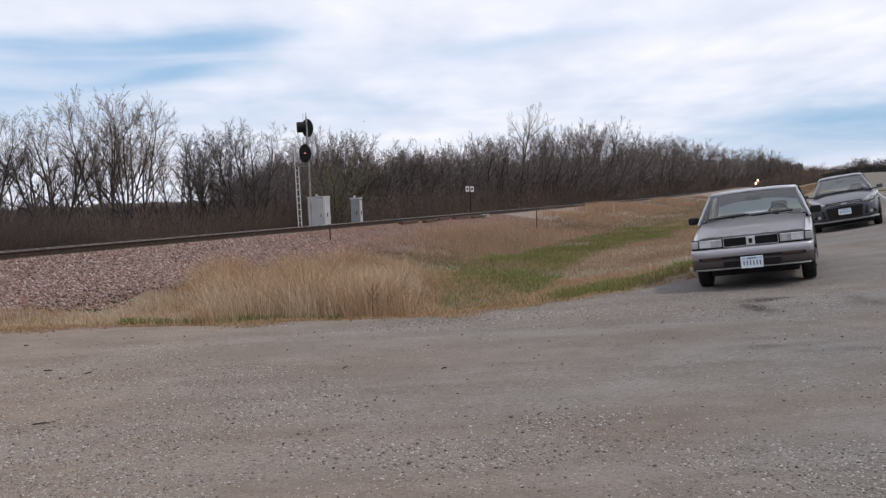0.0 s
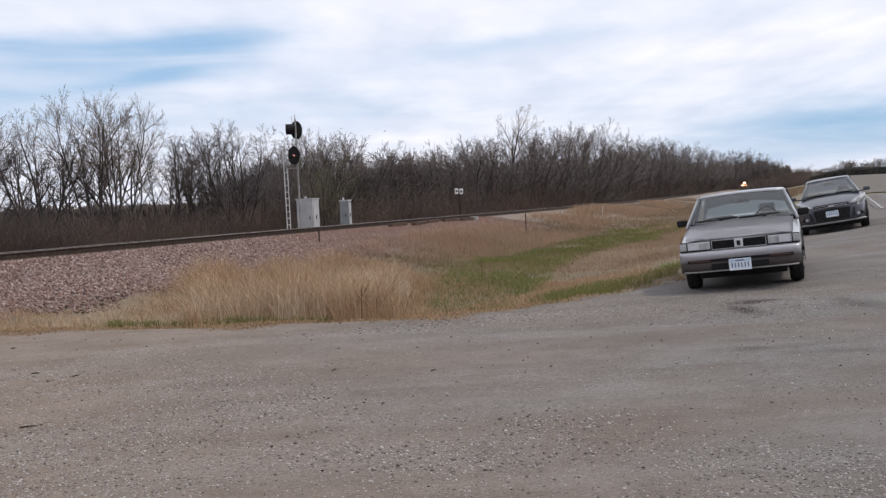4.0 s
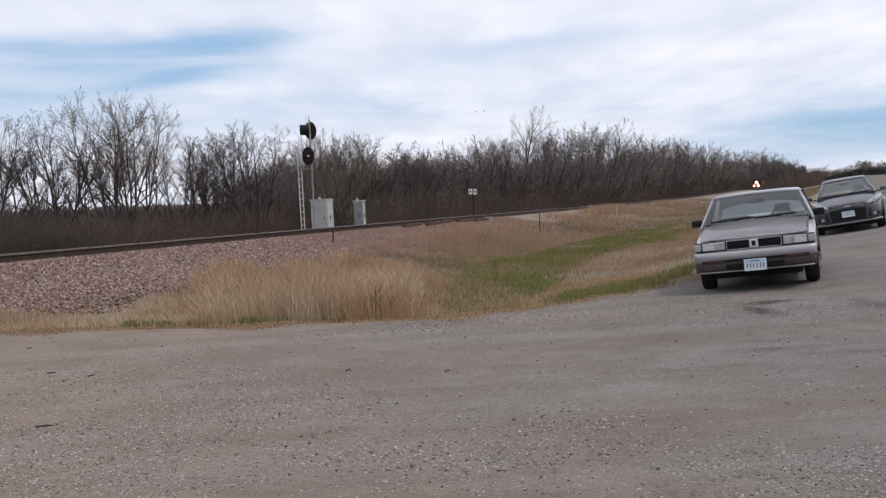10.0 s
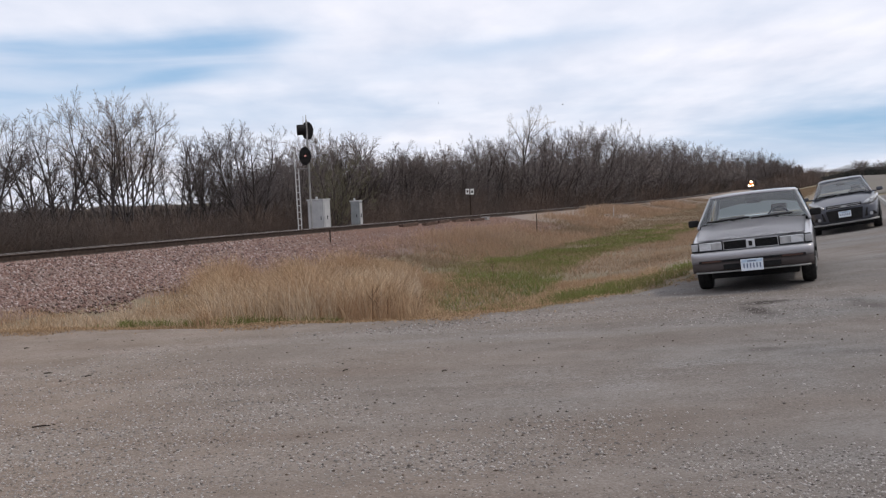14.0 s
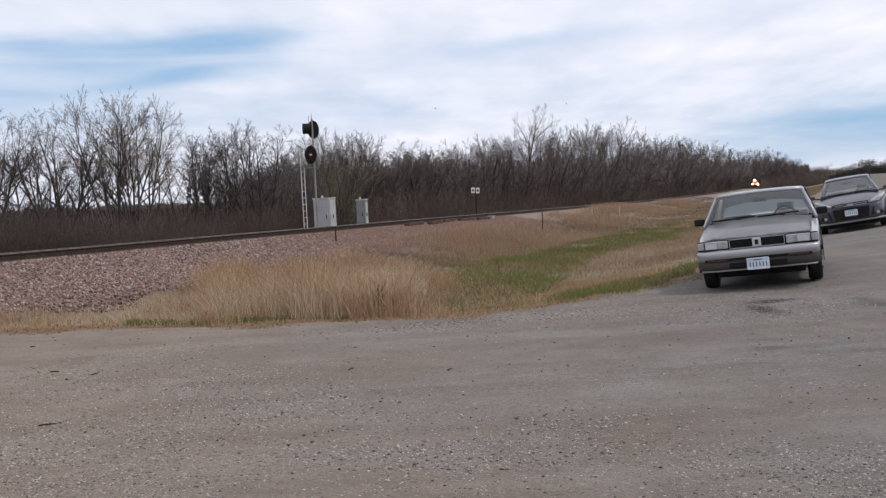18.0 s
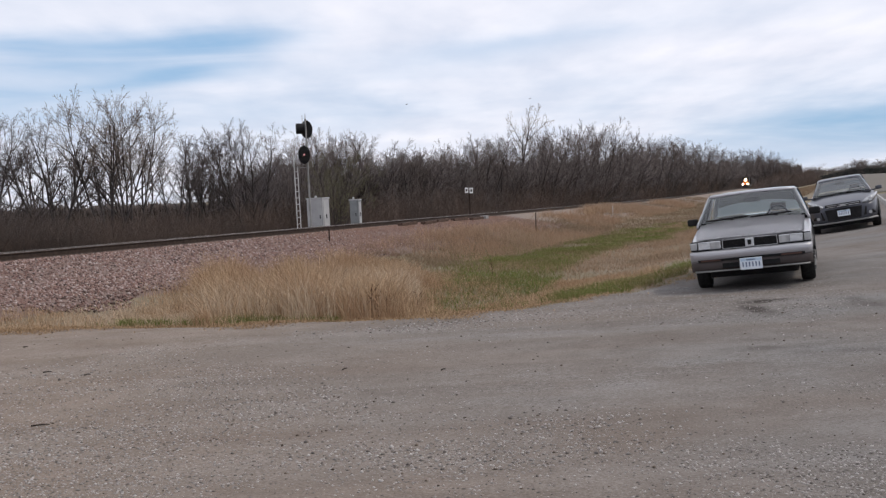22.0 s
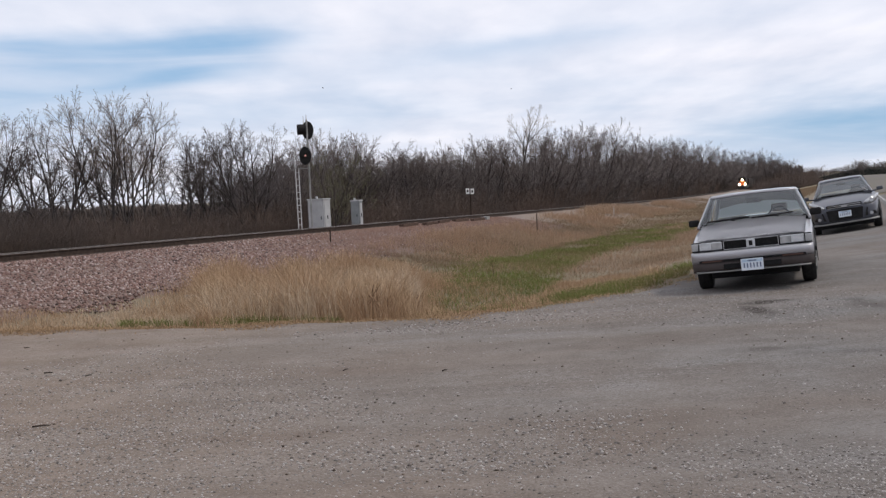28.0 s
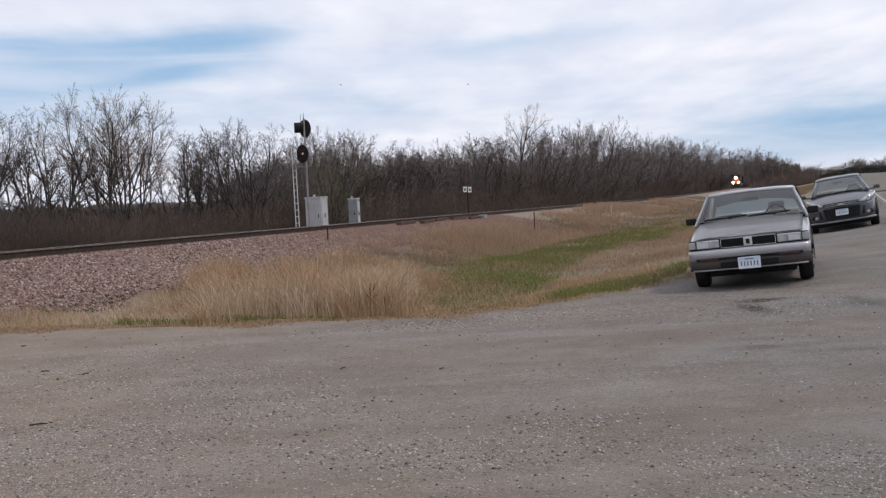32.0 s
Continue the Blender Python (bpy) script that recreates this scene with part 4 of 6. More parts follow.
def grow_tree(seed, height, spread, stems, clear, fill=1.0, twig_r=0.007, droop=0.0):
    """Branch rows of a bare tree, limbs and twigs. spread: crown width over height; clear: bare share of each limb; fill: how thickly it is branched."""
    r = random.Random(seed)
    thick, thin = [], []
    counts = (9, 6, 4, 3)

    def turned(d, deg, az):
        side = d.orthogonal().normalized()
        side.rotate(Matrix.Rotation(az, 3, d))
        a = radians(deg)
        return (d * math.cos(a) + side * math.sin(a)).normalized()

    def limb(p, d, length, rad, level, az):
        n = counts[level]
        q, dd = Vector(p), Vector(d)
        for k in range(n):
            f = (k + 1) / n
            pull = (0.055, 0.06, 0.04, 0.0)[level] - droop * f
            dd = (dd + Vector((r.gauss(0, 0.06 + 0.03 * level), r.gauss(0, 0.06 + 0.03 * level), pull + r.gauss(0, 0.03)))).normalized()
            e = q + dd * length / n
            r0, r1 = rad * (1 - 0.72 * k / n), rad * (1 - 0.72 * f)
            (thick if level < 2 else thin).append((*q, *e, max(r0, twig_r), max(r1, twig_r * 0.7)))
            q = e
            if level == 3 or f < (clear, 0.18, 0.2)[level]:
                continue
            kids = int(fill * (1.0, 1.1, 1.25)[level] + r.random())
            for _ in range(kids):
                az += 2.4 + r.uniform(-0.5, 0.5)
                sub = length * (0.98 - 0.50 * f) * r.uniform(0.36, 0.68)
                limb(q, turned(dd, r.uniform(24, 54), az), sub, max(r1 * 0.70, twig_r), level + 1, r.uniform(0, 6.283))
    for s in range(stems):
        az = s * 2.4 + r.uniform(-0.4, 0.4)
        open_by = 4 + 44 * spread * ((s + 0.3) / stems) ** 0.7 if stems > 1 else 3
        d = turned(Vector((0, 0, 1)), open_by * r.uniform(0.75, 1.1), az)
        rad = height * 0.0150 * (1.2 if stems == 1 else r.uniform(0.75, 1.05))
        foot = Vector((d.x, d.y, 0)) * rad * (0 if stems == 1 else 3.0)
        thick.append((*(foot - Vector((0, 0, 0.3))), *(foot + Vector((0, 0, 0.05))), rad * 1.5, rad * 1.05))
        limb(foot, d, height * r.uniform(0.86, 0.94), rad, 0, r.uniform(0, 6.283))
    return thick, thin


TREES = {}


def tree_kind(key, seed, height, spread, stems, clear, bark, twig, fill=1.0, twig_r=0.007):
    thick, thin = grow_tree(seed, height, spread, stems, clear, fill, twig_r)
    root = new("bare_tree")
    V, F = tube_mesh(thick, 5)
    t = raw("trunk", V, F, bark, True)
    t.parent = root
    V2, F2 = tube_mesh(thin, 3)
    c = raw("crown", V2, F2, twig)
    c.parent = root
    top = max(V[:, 2].max(), V2[:, 2].max())
    TREES[key] = (root, top)
    return root


def build_trees():
    tree_kind("open", 3, 10, 0.85, 4, 0.34, M_BARK, M_TWIG, 1.45, 0.011)
    tree_kind("tall", 8, 10, 0.75, 5, 0.34, M_BARK, M_TWIG_BUD, 1.5, 0.011)
    tree_kind("round", 14, 9, 0.95, 7, 0.26, M_BARK, M_TWIG, 1.5, 0.011)
    tree_kind("slim", 23, 10, 0.6, 3, 0.36, M_BARK, M_TWIG, 1.45, 0.011)
    tree_kind("pale", 31, 10, 0.3, 1, 0.50, M_BARK, M_BARK_PALE, 1.6, 0.012)
    tree_kind("ash", 53, 10, 0.70, 4, 0.36, M_BARK, M_TWIG_ASH, 1.5, 0.012)
    tree_kind("wide", 37, 9, 0.85, 5, 0.42, M_BARK, M_TWIG_FAR, 1.4, 0.011)
    tree_kind("dense", 47, 9, 0.8, 5, 0.42, M_BARK, M_TWIG_FAR, 1.4, 0.012)
    tree_kind("olive", 59, 6, 0.9, 6, 0.1, M_BARK, M_TWIG_OLIVE, 1.2, 0.012)
    tree_kind("bushy", 43, 6, 1.3, 7, 0.1, M_BARK, M_TWIG_FAR, 1.1, 0.009)
    used = set()
    rnd = random.Random(77)

    def put(key, a, depth, top, turn, label, width=1.0):
        """A tree on a bearing at a depth, its top on a height angle (as a tangent)."""
        root, h0 = TREES[key]
        x, y = a * depth, depth
        z = float(ground_z(x, y))
        s = (EYE[2] + top * depth - z) / h0
        m = pose(x, y, z, 0, 0, turn)
        if key not in used:
            used.add(key)
            ob = root
            ob.matrix_world = m
        else:
            ob = copy_thing(root, m)
        ob.scale = (s * width, s * width, s)
        tagged(ob, label, "tree", "bare trees beyond the track")
    put("olive", -0.102, 66, 0.0448, 40, "rounded bush just coming into olive-green bud", 0.8)
    big = "leafless deciduous tree with thin grey branches"
    for row in (("open", -0.462, 58, 0.106, 20, 1.1), ("open", -0.378, 60, 0.103, 140, 1), ("tall", -0.326, 60, 0.1239, 250, 0.85), ("tall", -0.306, 61, 0.1163, 40, 0.75),
                ("slim", -0.397, 66, 0.0749, 70, 1.1), ("slim", -0.292, 64, 0.0709, 210, 1), ("open", -0.257, 64, 0.0703, 250, 0.85), ("slim", -0.238, 66, 0.0716, 120, 1.1),
                ("round", -0.221, 68, 0.0753, 0, 0.8), ("round", -0.184, 66, 0.0836, 95, 0.95), ("slim", -0.425, 68, 0.064, 33, 1.1), ("slim", -0.352, 70, 0.0604, 90, 1.1),
                ("bushy", -0.448, 58, 0.0337, 50, 1.2), ("bushy", -0.42, 60, 0.0244, 20, 1.1), ("bushy", -0.393, 62, 0.0197, 90, 1.1), ("bushy", -0.211, 72, 0.0068, 150, 1.2),
                ("bushy", -0.181, 70, 0.0206, 210, 1.2), ("bushy", -0.16, 72, 0.0296, 260, 1.2), ("bushy", -0.143, 74, 0.0288, 300, 1.2), ("round", -0.151, 76, 0.0461, 60, 0.9),
                ("bushy", -0.276, 70, 0.0072, 10, 1.1)):
        put(*row[:5], big, row[5])

    def wood_depth(a):
        """Where the wood's front stands on a bearing, beyond the track."""
        return float(np.interp(a, [-0.5, -0.15, 0.0, 0.06, 0.12, 0.165, 0.2, 0.24, 0.27, 0.295, 0.32, 0.40], [72, 78, 92, 103, 122, 150, 183, 248, 335, 470, 590, 650]))
    for row in (("ash", -0.112, 0.0768, 60, 0.9), ("ash", -0.126, 0.0618, 300, 0.7), ("wide", -0.09, 0.0645, 160, 0.9), ("ash", -0.065, 0.0487, 30, 0.8), ("slim", -0.074, 0.0412, 200, 1.1),
                ("slim", -0.035, 0.054, 90, 0.9), ("wide", -0.04, 0.0452, 10, 0.9), ("ash", -0.003, 0.0456, 75, 0.8), ("wide", -0.017, 0.0362, 130, 0.9), ("dense", 0.031, 0.0518, 190, 0.8),
                ("dense", 0.052, 0.0576, 30, 0.9), ("wide", 0.062, 0.0526, 220, 0.8), ("pale", 0.085, 0.0817, 10, 0.8), ("slim", 0.093, 0.0612, 150, 0.9), ("ash", 0.122, 0.0637, 44, 0.8),
                ("wide", 0.132, 0.0593, 260, 0.8), ("dense", 0.164, 0.0661, 11, 0.8), ("wide", 0.174, 0.055, 110, 0.7), ("wide", 0.15, 0.0539, 310, 0.7), ("ash", 0.203, 0.0536, 200, 0.8),
                ("wide", 0.235, 0.0453, 100, 0.8), ("dense", 0.252, 0.0388, 140, 0.7), ("wide", 0.266, 0.0324, 190, 0.8), ("wide", 0.292, 0.0289, 70, 0.9), ("dense", 0.318, 0.0282, 20, 0.9),
                ("dense", 0.336, 0.0245, 220, 0.9), ("dense", 0.356, 0.0156, 160, 0.9),
                ("ash", -0.101, 0.0695, 15, 0.9), ("ash", -0.136, 0.0589, 70, 0.8), ("wide", -0.078, 0.0561, 250, 0.9), ("ash", -0.05, 0.0457, 140, 0.9), ("wide", -0.026, 0.0445, 310, 0.9),
                ("ash", -0.014, 0.0496, 20, 0.8), ("wide", 0.012, 0.0449, 80, 0.9), ("ash", 0.041, 0.0503, 200, 0.8), ("wide", 0.075, 0.0486, 120, 0.9), ("ash", 0.103, 0.0528, 330, 0.9),
                ("wide", 0.112, 0.0546, 60, 0.9), ("ash", 0.147, 0.0585, 180, 0.8), ("wide", 0.187, 0.0465, 40, 0.9), ("wide", 0.218, 0.0393, 290, 0.9),
                ("dense", 0.226, 0.0423, 25, 1), ("wide", 0.246, 0.0419, 205, 1), ("dense", 0.262, 0.0372, 300, 1), ("wide", 0.279, 0.0318, 15, 1), ("dense", 0.303, 0.0273, 95, 1)):
        put(row[0], row[1], wood_depth(row[1]), row[2], row[3], "leafless tree in the wood beyond the track", row[4])
    for i in range(34):
        a = 0.385 + 0.15 * i / 33 + rnd.uniform(-0.004, 0.004)
        top = float(np.interp(a, [0.375, 0.39, 0.41, 0.43, 0.55], [0.002, 0.002, 0.005, 0.010, 0.009])) * rnd.uniform(0.7, 1.2)
        put(rnd.choice(["dense", "wide", "dense"]), a, rnd.uniform(285, 310), top, rnd.uniform(0, 360), "far leafless tree on the horizon", rnd.uniform(1.2, 1.8))
    for i in range(210):
        a = rnd.uniform(-0.20, 0.375)
        depth = wood_depth(a) * rnd.uniform(1.0, 1.22)
        top = float(np.interp(a, [-0.5, -0.13, -0.05, 0.05, 0.12, 0.2, 0.28, 0.34, 0.375], [0.06, 0.058, 0.046, 0.052, 0.058, 0.052, 0.034, 0.024, 0.016])) * (rnd.uniform(0.42, 0.92) if a < 0.07 else rnd.uniform(0.34, 0.78))
        top *= 0.80 + 0.30 * math.sin(a * 97 + 1) * math.sin(a * 41)
        put(rnd.choice(["ash", "wide", "bushy", "slim", "wide", "ash", "dense"]), a, depth, top, rnd.uniform(0, 360), "leafless tree in the wood beyond the track", rnd.uniform(1.0, 1.5))


def build_brush():
    """Thickets below the trees, and the wooded skyline far behind."""
    rs = np.random.RandomState(51)
    clumps, shoots = 1750, 20
    a = -0.52 + 0.91 * rs.rand(clumps) ** 1.15
    d0 = np.interp(a, [-0.52, -0.3, -0.15, 0.0, 0.06, 0.12, 0.165, 0.2, 0.24, 0.27, 0.295, 0.32, 0.40], [47, 54, 64, 78, 90, 112, 140, 172, 235, 320, 450, 570, 640])
    d = d0 * (1 + 0.33 * rs.rand(clumps) ** 1.3)
    bend = rs.rand(clumps) < 0.12
    a = np.where(bend, 0.322 + 0.066 * rs.rand(clumps), a)
    d = np.where(bend, 175 + 70 * rs.rand(clumps), d)
    tall = np.interp(a, [-0.52, -0.40, -0.33, -0.2, -0.13, -0.05, 0.05, 0.2, 0.3, 0.38], [3.0, 2.8, 2.5, 2.6, 3.6, 3.6, 4.0, 5.0, 7.5, 8.0]) * rs.uniform(0.55, 1.25, clumps)
    tall = tall * np.where(bend, 0.34 * np.clip((0.394 - a) / 0.02, 0.2, 1), 1.0)
    a, d, tall = (np.repeat(k, shoots) for k in (a, d, tall))
    n = len(a)
    th = rs.rand(n) * 6.283
    foot = tall * 0.30 * rs.rand(n)
    x, y = a * d + foot * np.cos(th), d + foot * np.sin(th)
    z = ground_z(x, y)
    h = tall * (0.45 + 0.6 * rs.rand(n))
    out = h * (0.10 + 0.55 * rs.rand(n))
    th = th + 0.5 * rs.randn(n)
    r = (0.008 + 0.012 * rs.rand(n)) * np.clip(d / 80, 0.8, 5)
    P = np.stack([x, y, z - 0.15], 1)
    rows = []
    knots = []
    for f in (0.35, 0.7, 1.0):
        Q = np.stack([x + out * f ** 1.3 * np.cos(th), y + out * f ** 1.3 * np.sin(th), z + h * (f - 0.12 * f * f)], 1) + 0.03 * h[:, None] * rs.randn(n, 3)
        rows.append(np.concatenate([P, Q, (r * (1.15 - 0.7 * f))[:, None], (r * (0.95 - 0.7 * f))[:, None]], 1))
        knots.append(Q)
        P = Q
    for Q, size in ((knots[0], 0.34), (knots[1], 0.28), (knots[1], 0.24)):
        t2 = th + rs.uniform(-1.5, 1.5, n)
        E = Q + (size * h * rs.uniform(0.5, 1.2, n))[:, None] * np.stack([0.6 * np.cos(t2), 0.6 * np.sin(t2), rs.uniform(0.35, 0.9, n)], 1)
        rows.append(np.concatenate([Q, E, (r * 0.55)[:, None], (r * 0.25)[:, None]], 1))
    V, F = tube_mesh(np.concatenate(rows), 3)
    tagged(raw("underbrush", V, F, M_BRUSH), "dense brown leafless brush and saplings", "brush", kind="stuff")

    def skyline(name, a0, a1, dist, height, count, seed, label, material, fine=1.0, form=(0.22, 0.22, 1.0)):
        r2 = np.random.RandomState(seed)
        aa = a0 + (a1 - a0) * r2.rand(count)
        dd = dist(aa) * (1 + 0.12 * r2.rand(count))
        xx, yy = aa * dd, dd
        size = height(aa) * (0.10 + 0.16 * r2.rand(count)) * fine
        Vs, tri = octa(count, r2)
        Vs = Vs * size[:, None, None] * np.array(form)
        zz = ground_z(xx, yy) + height(aa) * (0.75 + 0.15 * fbm(xx, yy, seed, 4, 0.2)) * r2.rand(count) - 0.3
        Vs[..., 0] += xx[:, None]
        Vs[..., 1] += yy[:, None]
        Vs[..., 2] += zz[:, None]
        Fs = (np.arange(count)[:, None, None] * 6 + tri[None]).reshape(-1, 3)
        tagged(raw(name, Vs.reshape(-1, 3), Fs, material), label, "woods", kind="stuff")
    skyline("far_wood", -0.9, 0.37, lambda a: np.interp(a, [-0.9, -0.15, 0.1, 0.2, 0.3, 0.37], [150, 150, 165, 240, 600, 760]),
            lambda a: np.interp(a, [-0.9, -0.15, 0.0, 0.2, 0.37], [5.0, 5.2, 5.0, 7.5, 12.0]), 26000, 61, "distant wooded rise behind the trees", M_WOODS)
    skyline("far_treeline", 0.385, 0.75, lambda a: 295 + 0 * a, lambda a: np.interp(a, [0.33, 0.40, 0.43, 0.75], [1.5, 1.8, 3.1, 3.3]), 22000, 62, "dark treeline on the far horizon", M_WOODS_FAR, 0.8, (0.6, 0.6, 0.62))


# ---------------------------------------------------------------- railway things
def at(a, depth):
    x, y = a * depth, depth
    return x, y, float(ground_z(x, y))


def build_signal():
    x, y, z = at(-0.127, 46.0)
    s = thing("railway_signal", pose(x, y, z, 0, 0, 12), "two-headed railway signal mast with black backgrounds and a silver ladder", "railway signal")
    H = 5.5
    part("mast", rod((0.07, 0, 0.25), (0.07, 0, H), 0.045, 0.04, 12), M_MAST, s)
    part("foundation", box(-0.3, 0.3, -0.3, 0.3, -0.3, 0.3, 0.03), M_CONC, s)
    lad = bmesh.new()
    for k in (-0.555, -0.405):
        box(k - 0.022, k + 0.022, -0.06, -0.02, 0.1, 3.3, bm=lad)
    for i in range(10):
        rod((-0.555, -0.04, 0.4 + i * 0.3), (-0.405, -0.04, 0.4 + i * 0.3), 0.018, n=6, bm=lad)
    part("ladder", lad, M_ALU, s, "silver steel ladder")
    plat = box(-0.58, 0.19, -0.14, 0.14, 3.27, 3.295, 0.008)
    part("platform", plat, M_MAST, s)
    rl = bmesh.new()
    for ya in (-0.12, 0.12):
        rod((-0.56, ya, 3.29), (-0.56, ya, 4.1), 0.012, n=6, bm=rl)
    rod((-0.56, -0.12, 4.1), (-0.56, 0.12, 4.1), 0.012, n=6, bm=rl)
    part("handrail", rl, M_ALU, s)
    for name, hx, hz, lit, back in (("upper_head", 0.12, 5.02, False, 0.30), ("lower_head", -0.08, 3.86, True, 0.0)):
        disc = loft([[(hx + 0.27 * math.cos(t) * k, -0.20 + back + dy, hz + 0.42 * math.sin(t) * k) for t in np.linspace(0, 6.283, 29)[:-1]] for dy, k in ((0, 0.97), (0.012, 1.0), (0.03, 0.97))])
        hd = part(name, disc, M_BLACK, s, "black oval signal background")
        part("housing", box(hx - 0.15, hx + 0.15, back - 0.165, back + 0.16, hz - 0.20, hz + 0.20, 0.04), M_BLACK, hd)
        if not lit:
            continue
        hood = loft([[(hx + 0.11 * math.cos(t), dy, hz + 0.11 * math.sin(t)) for t in np.linspace(-0.5, 3.64, 16)] for dy in (-0.50, -0.21)], closed=False)
        part("hood", hood, M_BLACK, hd)
        part("lens", loft([[(hx + 0.042 * math.cos(t), dy, hz + 0.042 * math.sin(t)) for t in np.linspace(0, 6.283, 17)[:-1]] for dy in (-0.235, -0.203)]), M_RED_LENS, hd, "dim red lit lens")
    side = loft([[(-0.34 + dy, 0.10 + 0.24 * math.cos(t), 5.07 + 0.24 * math.sin(t)) for t in np.linspace(0, 6.283, 25)[:-1]] for dy in (-0.02, 0.36)])
    part("opposing_head", side, M_BLACK, s, "black signal head turned to the other side")
    part("finial", rod((0.07, 0, H), (0.07, 0, H + 0.24), 0.03, 0.01, 8), M_ALU, s)
    part("antenna", rod((-0.06, 0.1, 5.2), (-0.06, 0.1, 5.68), 0.02, 0.015, 6), M_ALU, s)


def build_cabinet(a, depth, w, dpt, h, turn, label, face):
    x, y, z = at(a, depth)
    c = thing("relay_cabinet", pose(x, y, z, 0, 0, turn), label, "relay cabinet", "railway relay cabinets")
    part("base", box(-w / 2 - 0.05, w / 2 + 0.05, -dpt / 2 - 0.05, dpt / 2 + 0.05, -0.4, 0.15, 0.02), M_CONC, c)
    part("body", box(-w / 2, w / 2, -dpt / 2, dpt / 2, 0.15, h, 0.015), face, c)
    # roof and right-hand door keep the paler grey, as if sunlit, whatever the face
    part("roof", box(-w / 2 - 0.035, w / 2 + 0.035, -dpt / 2 - 0.035, dpt / 2 + 0.035, h, h + 0.06, 0.02), M_CASE, c)
    d = part("door", box(w / 2 + 0.001, w / 2 + 0.03, -dpt / 2 + 0.06, dpt / 2 - 0.06, 0.25, h - 0.08, 0.008), M_CASE, c)
    part("handle", box(w / 2 + 0.031, w / 2 + 0.06, -0.06, -0.02, h * 0.5, h * 0.5 + 0.18, 0.006), M_BLACK, d, "black door handle")
    f = part("front_door", box(-w / 2 + 0.06, w / 2 - 0.06, -dpt / 2 - 0.03, -dpt / 2 - 0.001, 0.25, h - 0.08, 0.008), face, c)
    part("hasp", box(w / 2 - 0.14, w / 2 - 0.10, -dpt / 2 - 0.05, -dpt / 2 - 0.031, h * 0.5, h * 0.5 + 0.16, 0.005), M_BLACK, f)
    part("vent_cap", rod((-0.1, 0, h + 0.07), (-0.1, 0, h + 0.17), 0.06, 0.05, 10), M_CASE, c)


def build_posts():
    x, y, z = at(0.0345, 62.0)
    s = thing("track_sign", pose(x, y, z, 0, 0, 0), "small twin white number panels on a dark post", "sign")
    part("post", box(-0.04, 0.04, -0.03, 0.03, -0.2, 1.75, 0.005), M_STEEL, s)
    for k in (-0.15, 0.14):
        p = part("panel", box(k - 0.11, k + 0.11, -0.05, -0.031, 1.5 - k * 0.1, 1.84 - k * 0.1, 0.004), M_SIGN, s)
        part("marking", box(k - 0.05, k + 0.05, -0.055, -0.0505, 1.60 - k * 0.1, 1.74 - k * 0.1), M_BLACK, p, "dark unreadable mark")
    for a, depth, h, dark in ((0.1, 49.5, 1.05, True), (0.178, 75.0, 0.7, False), (-0.108, 33.5, 0.45, True)):
        x, y, z = at(a, depth)
        f = thing("marker_post", pose(x, y, z, 2, 1, 0), "thin rusty steel marker post in the grass" if dark else "short pale marker post in the grass", "post", "marker posts")
        part("stake", box(-0.022, 0.022, -0.015, 0.015, -0.2, h, 0.003), M_STEEL if dark else M_ALU, f)
        part("cap", box(-0.026, 0.026, -0.019, 0.019, h, h + 0.02, 0.003), M_STEEL if dark else M_ALU, f)


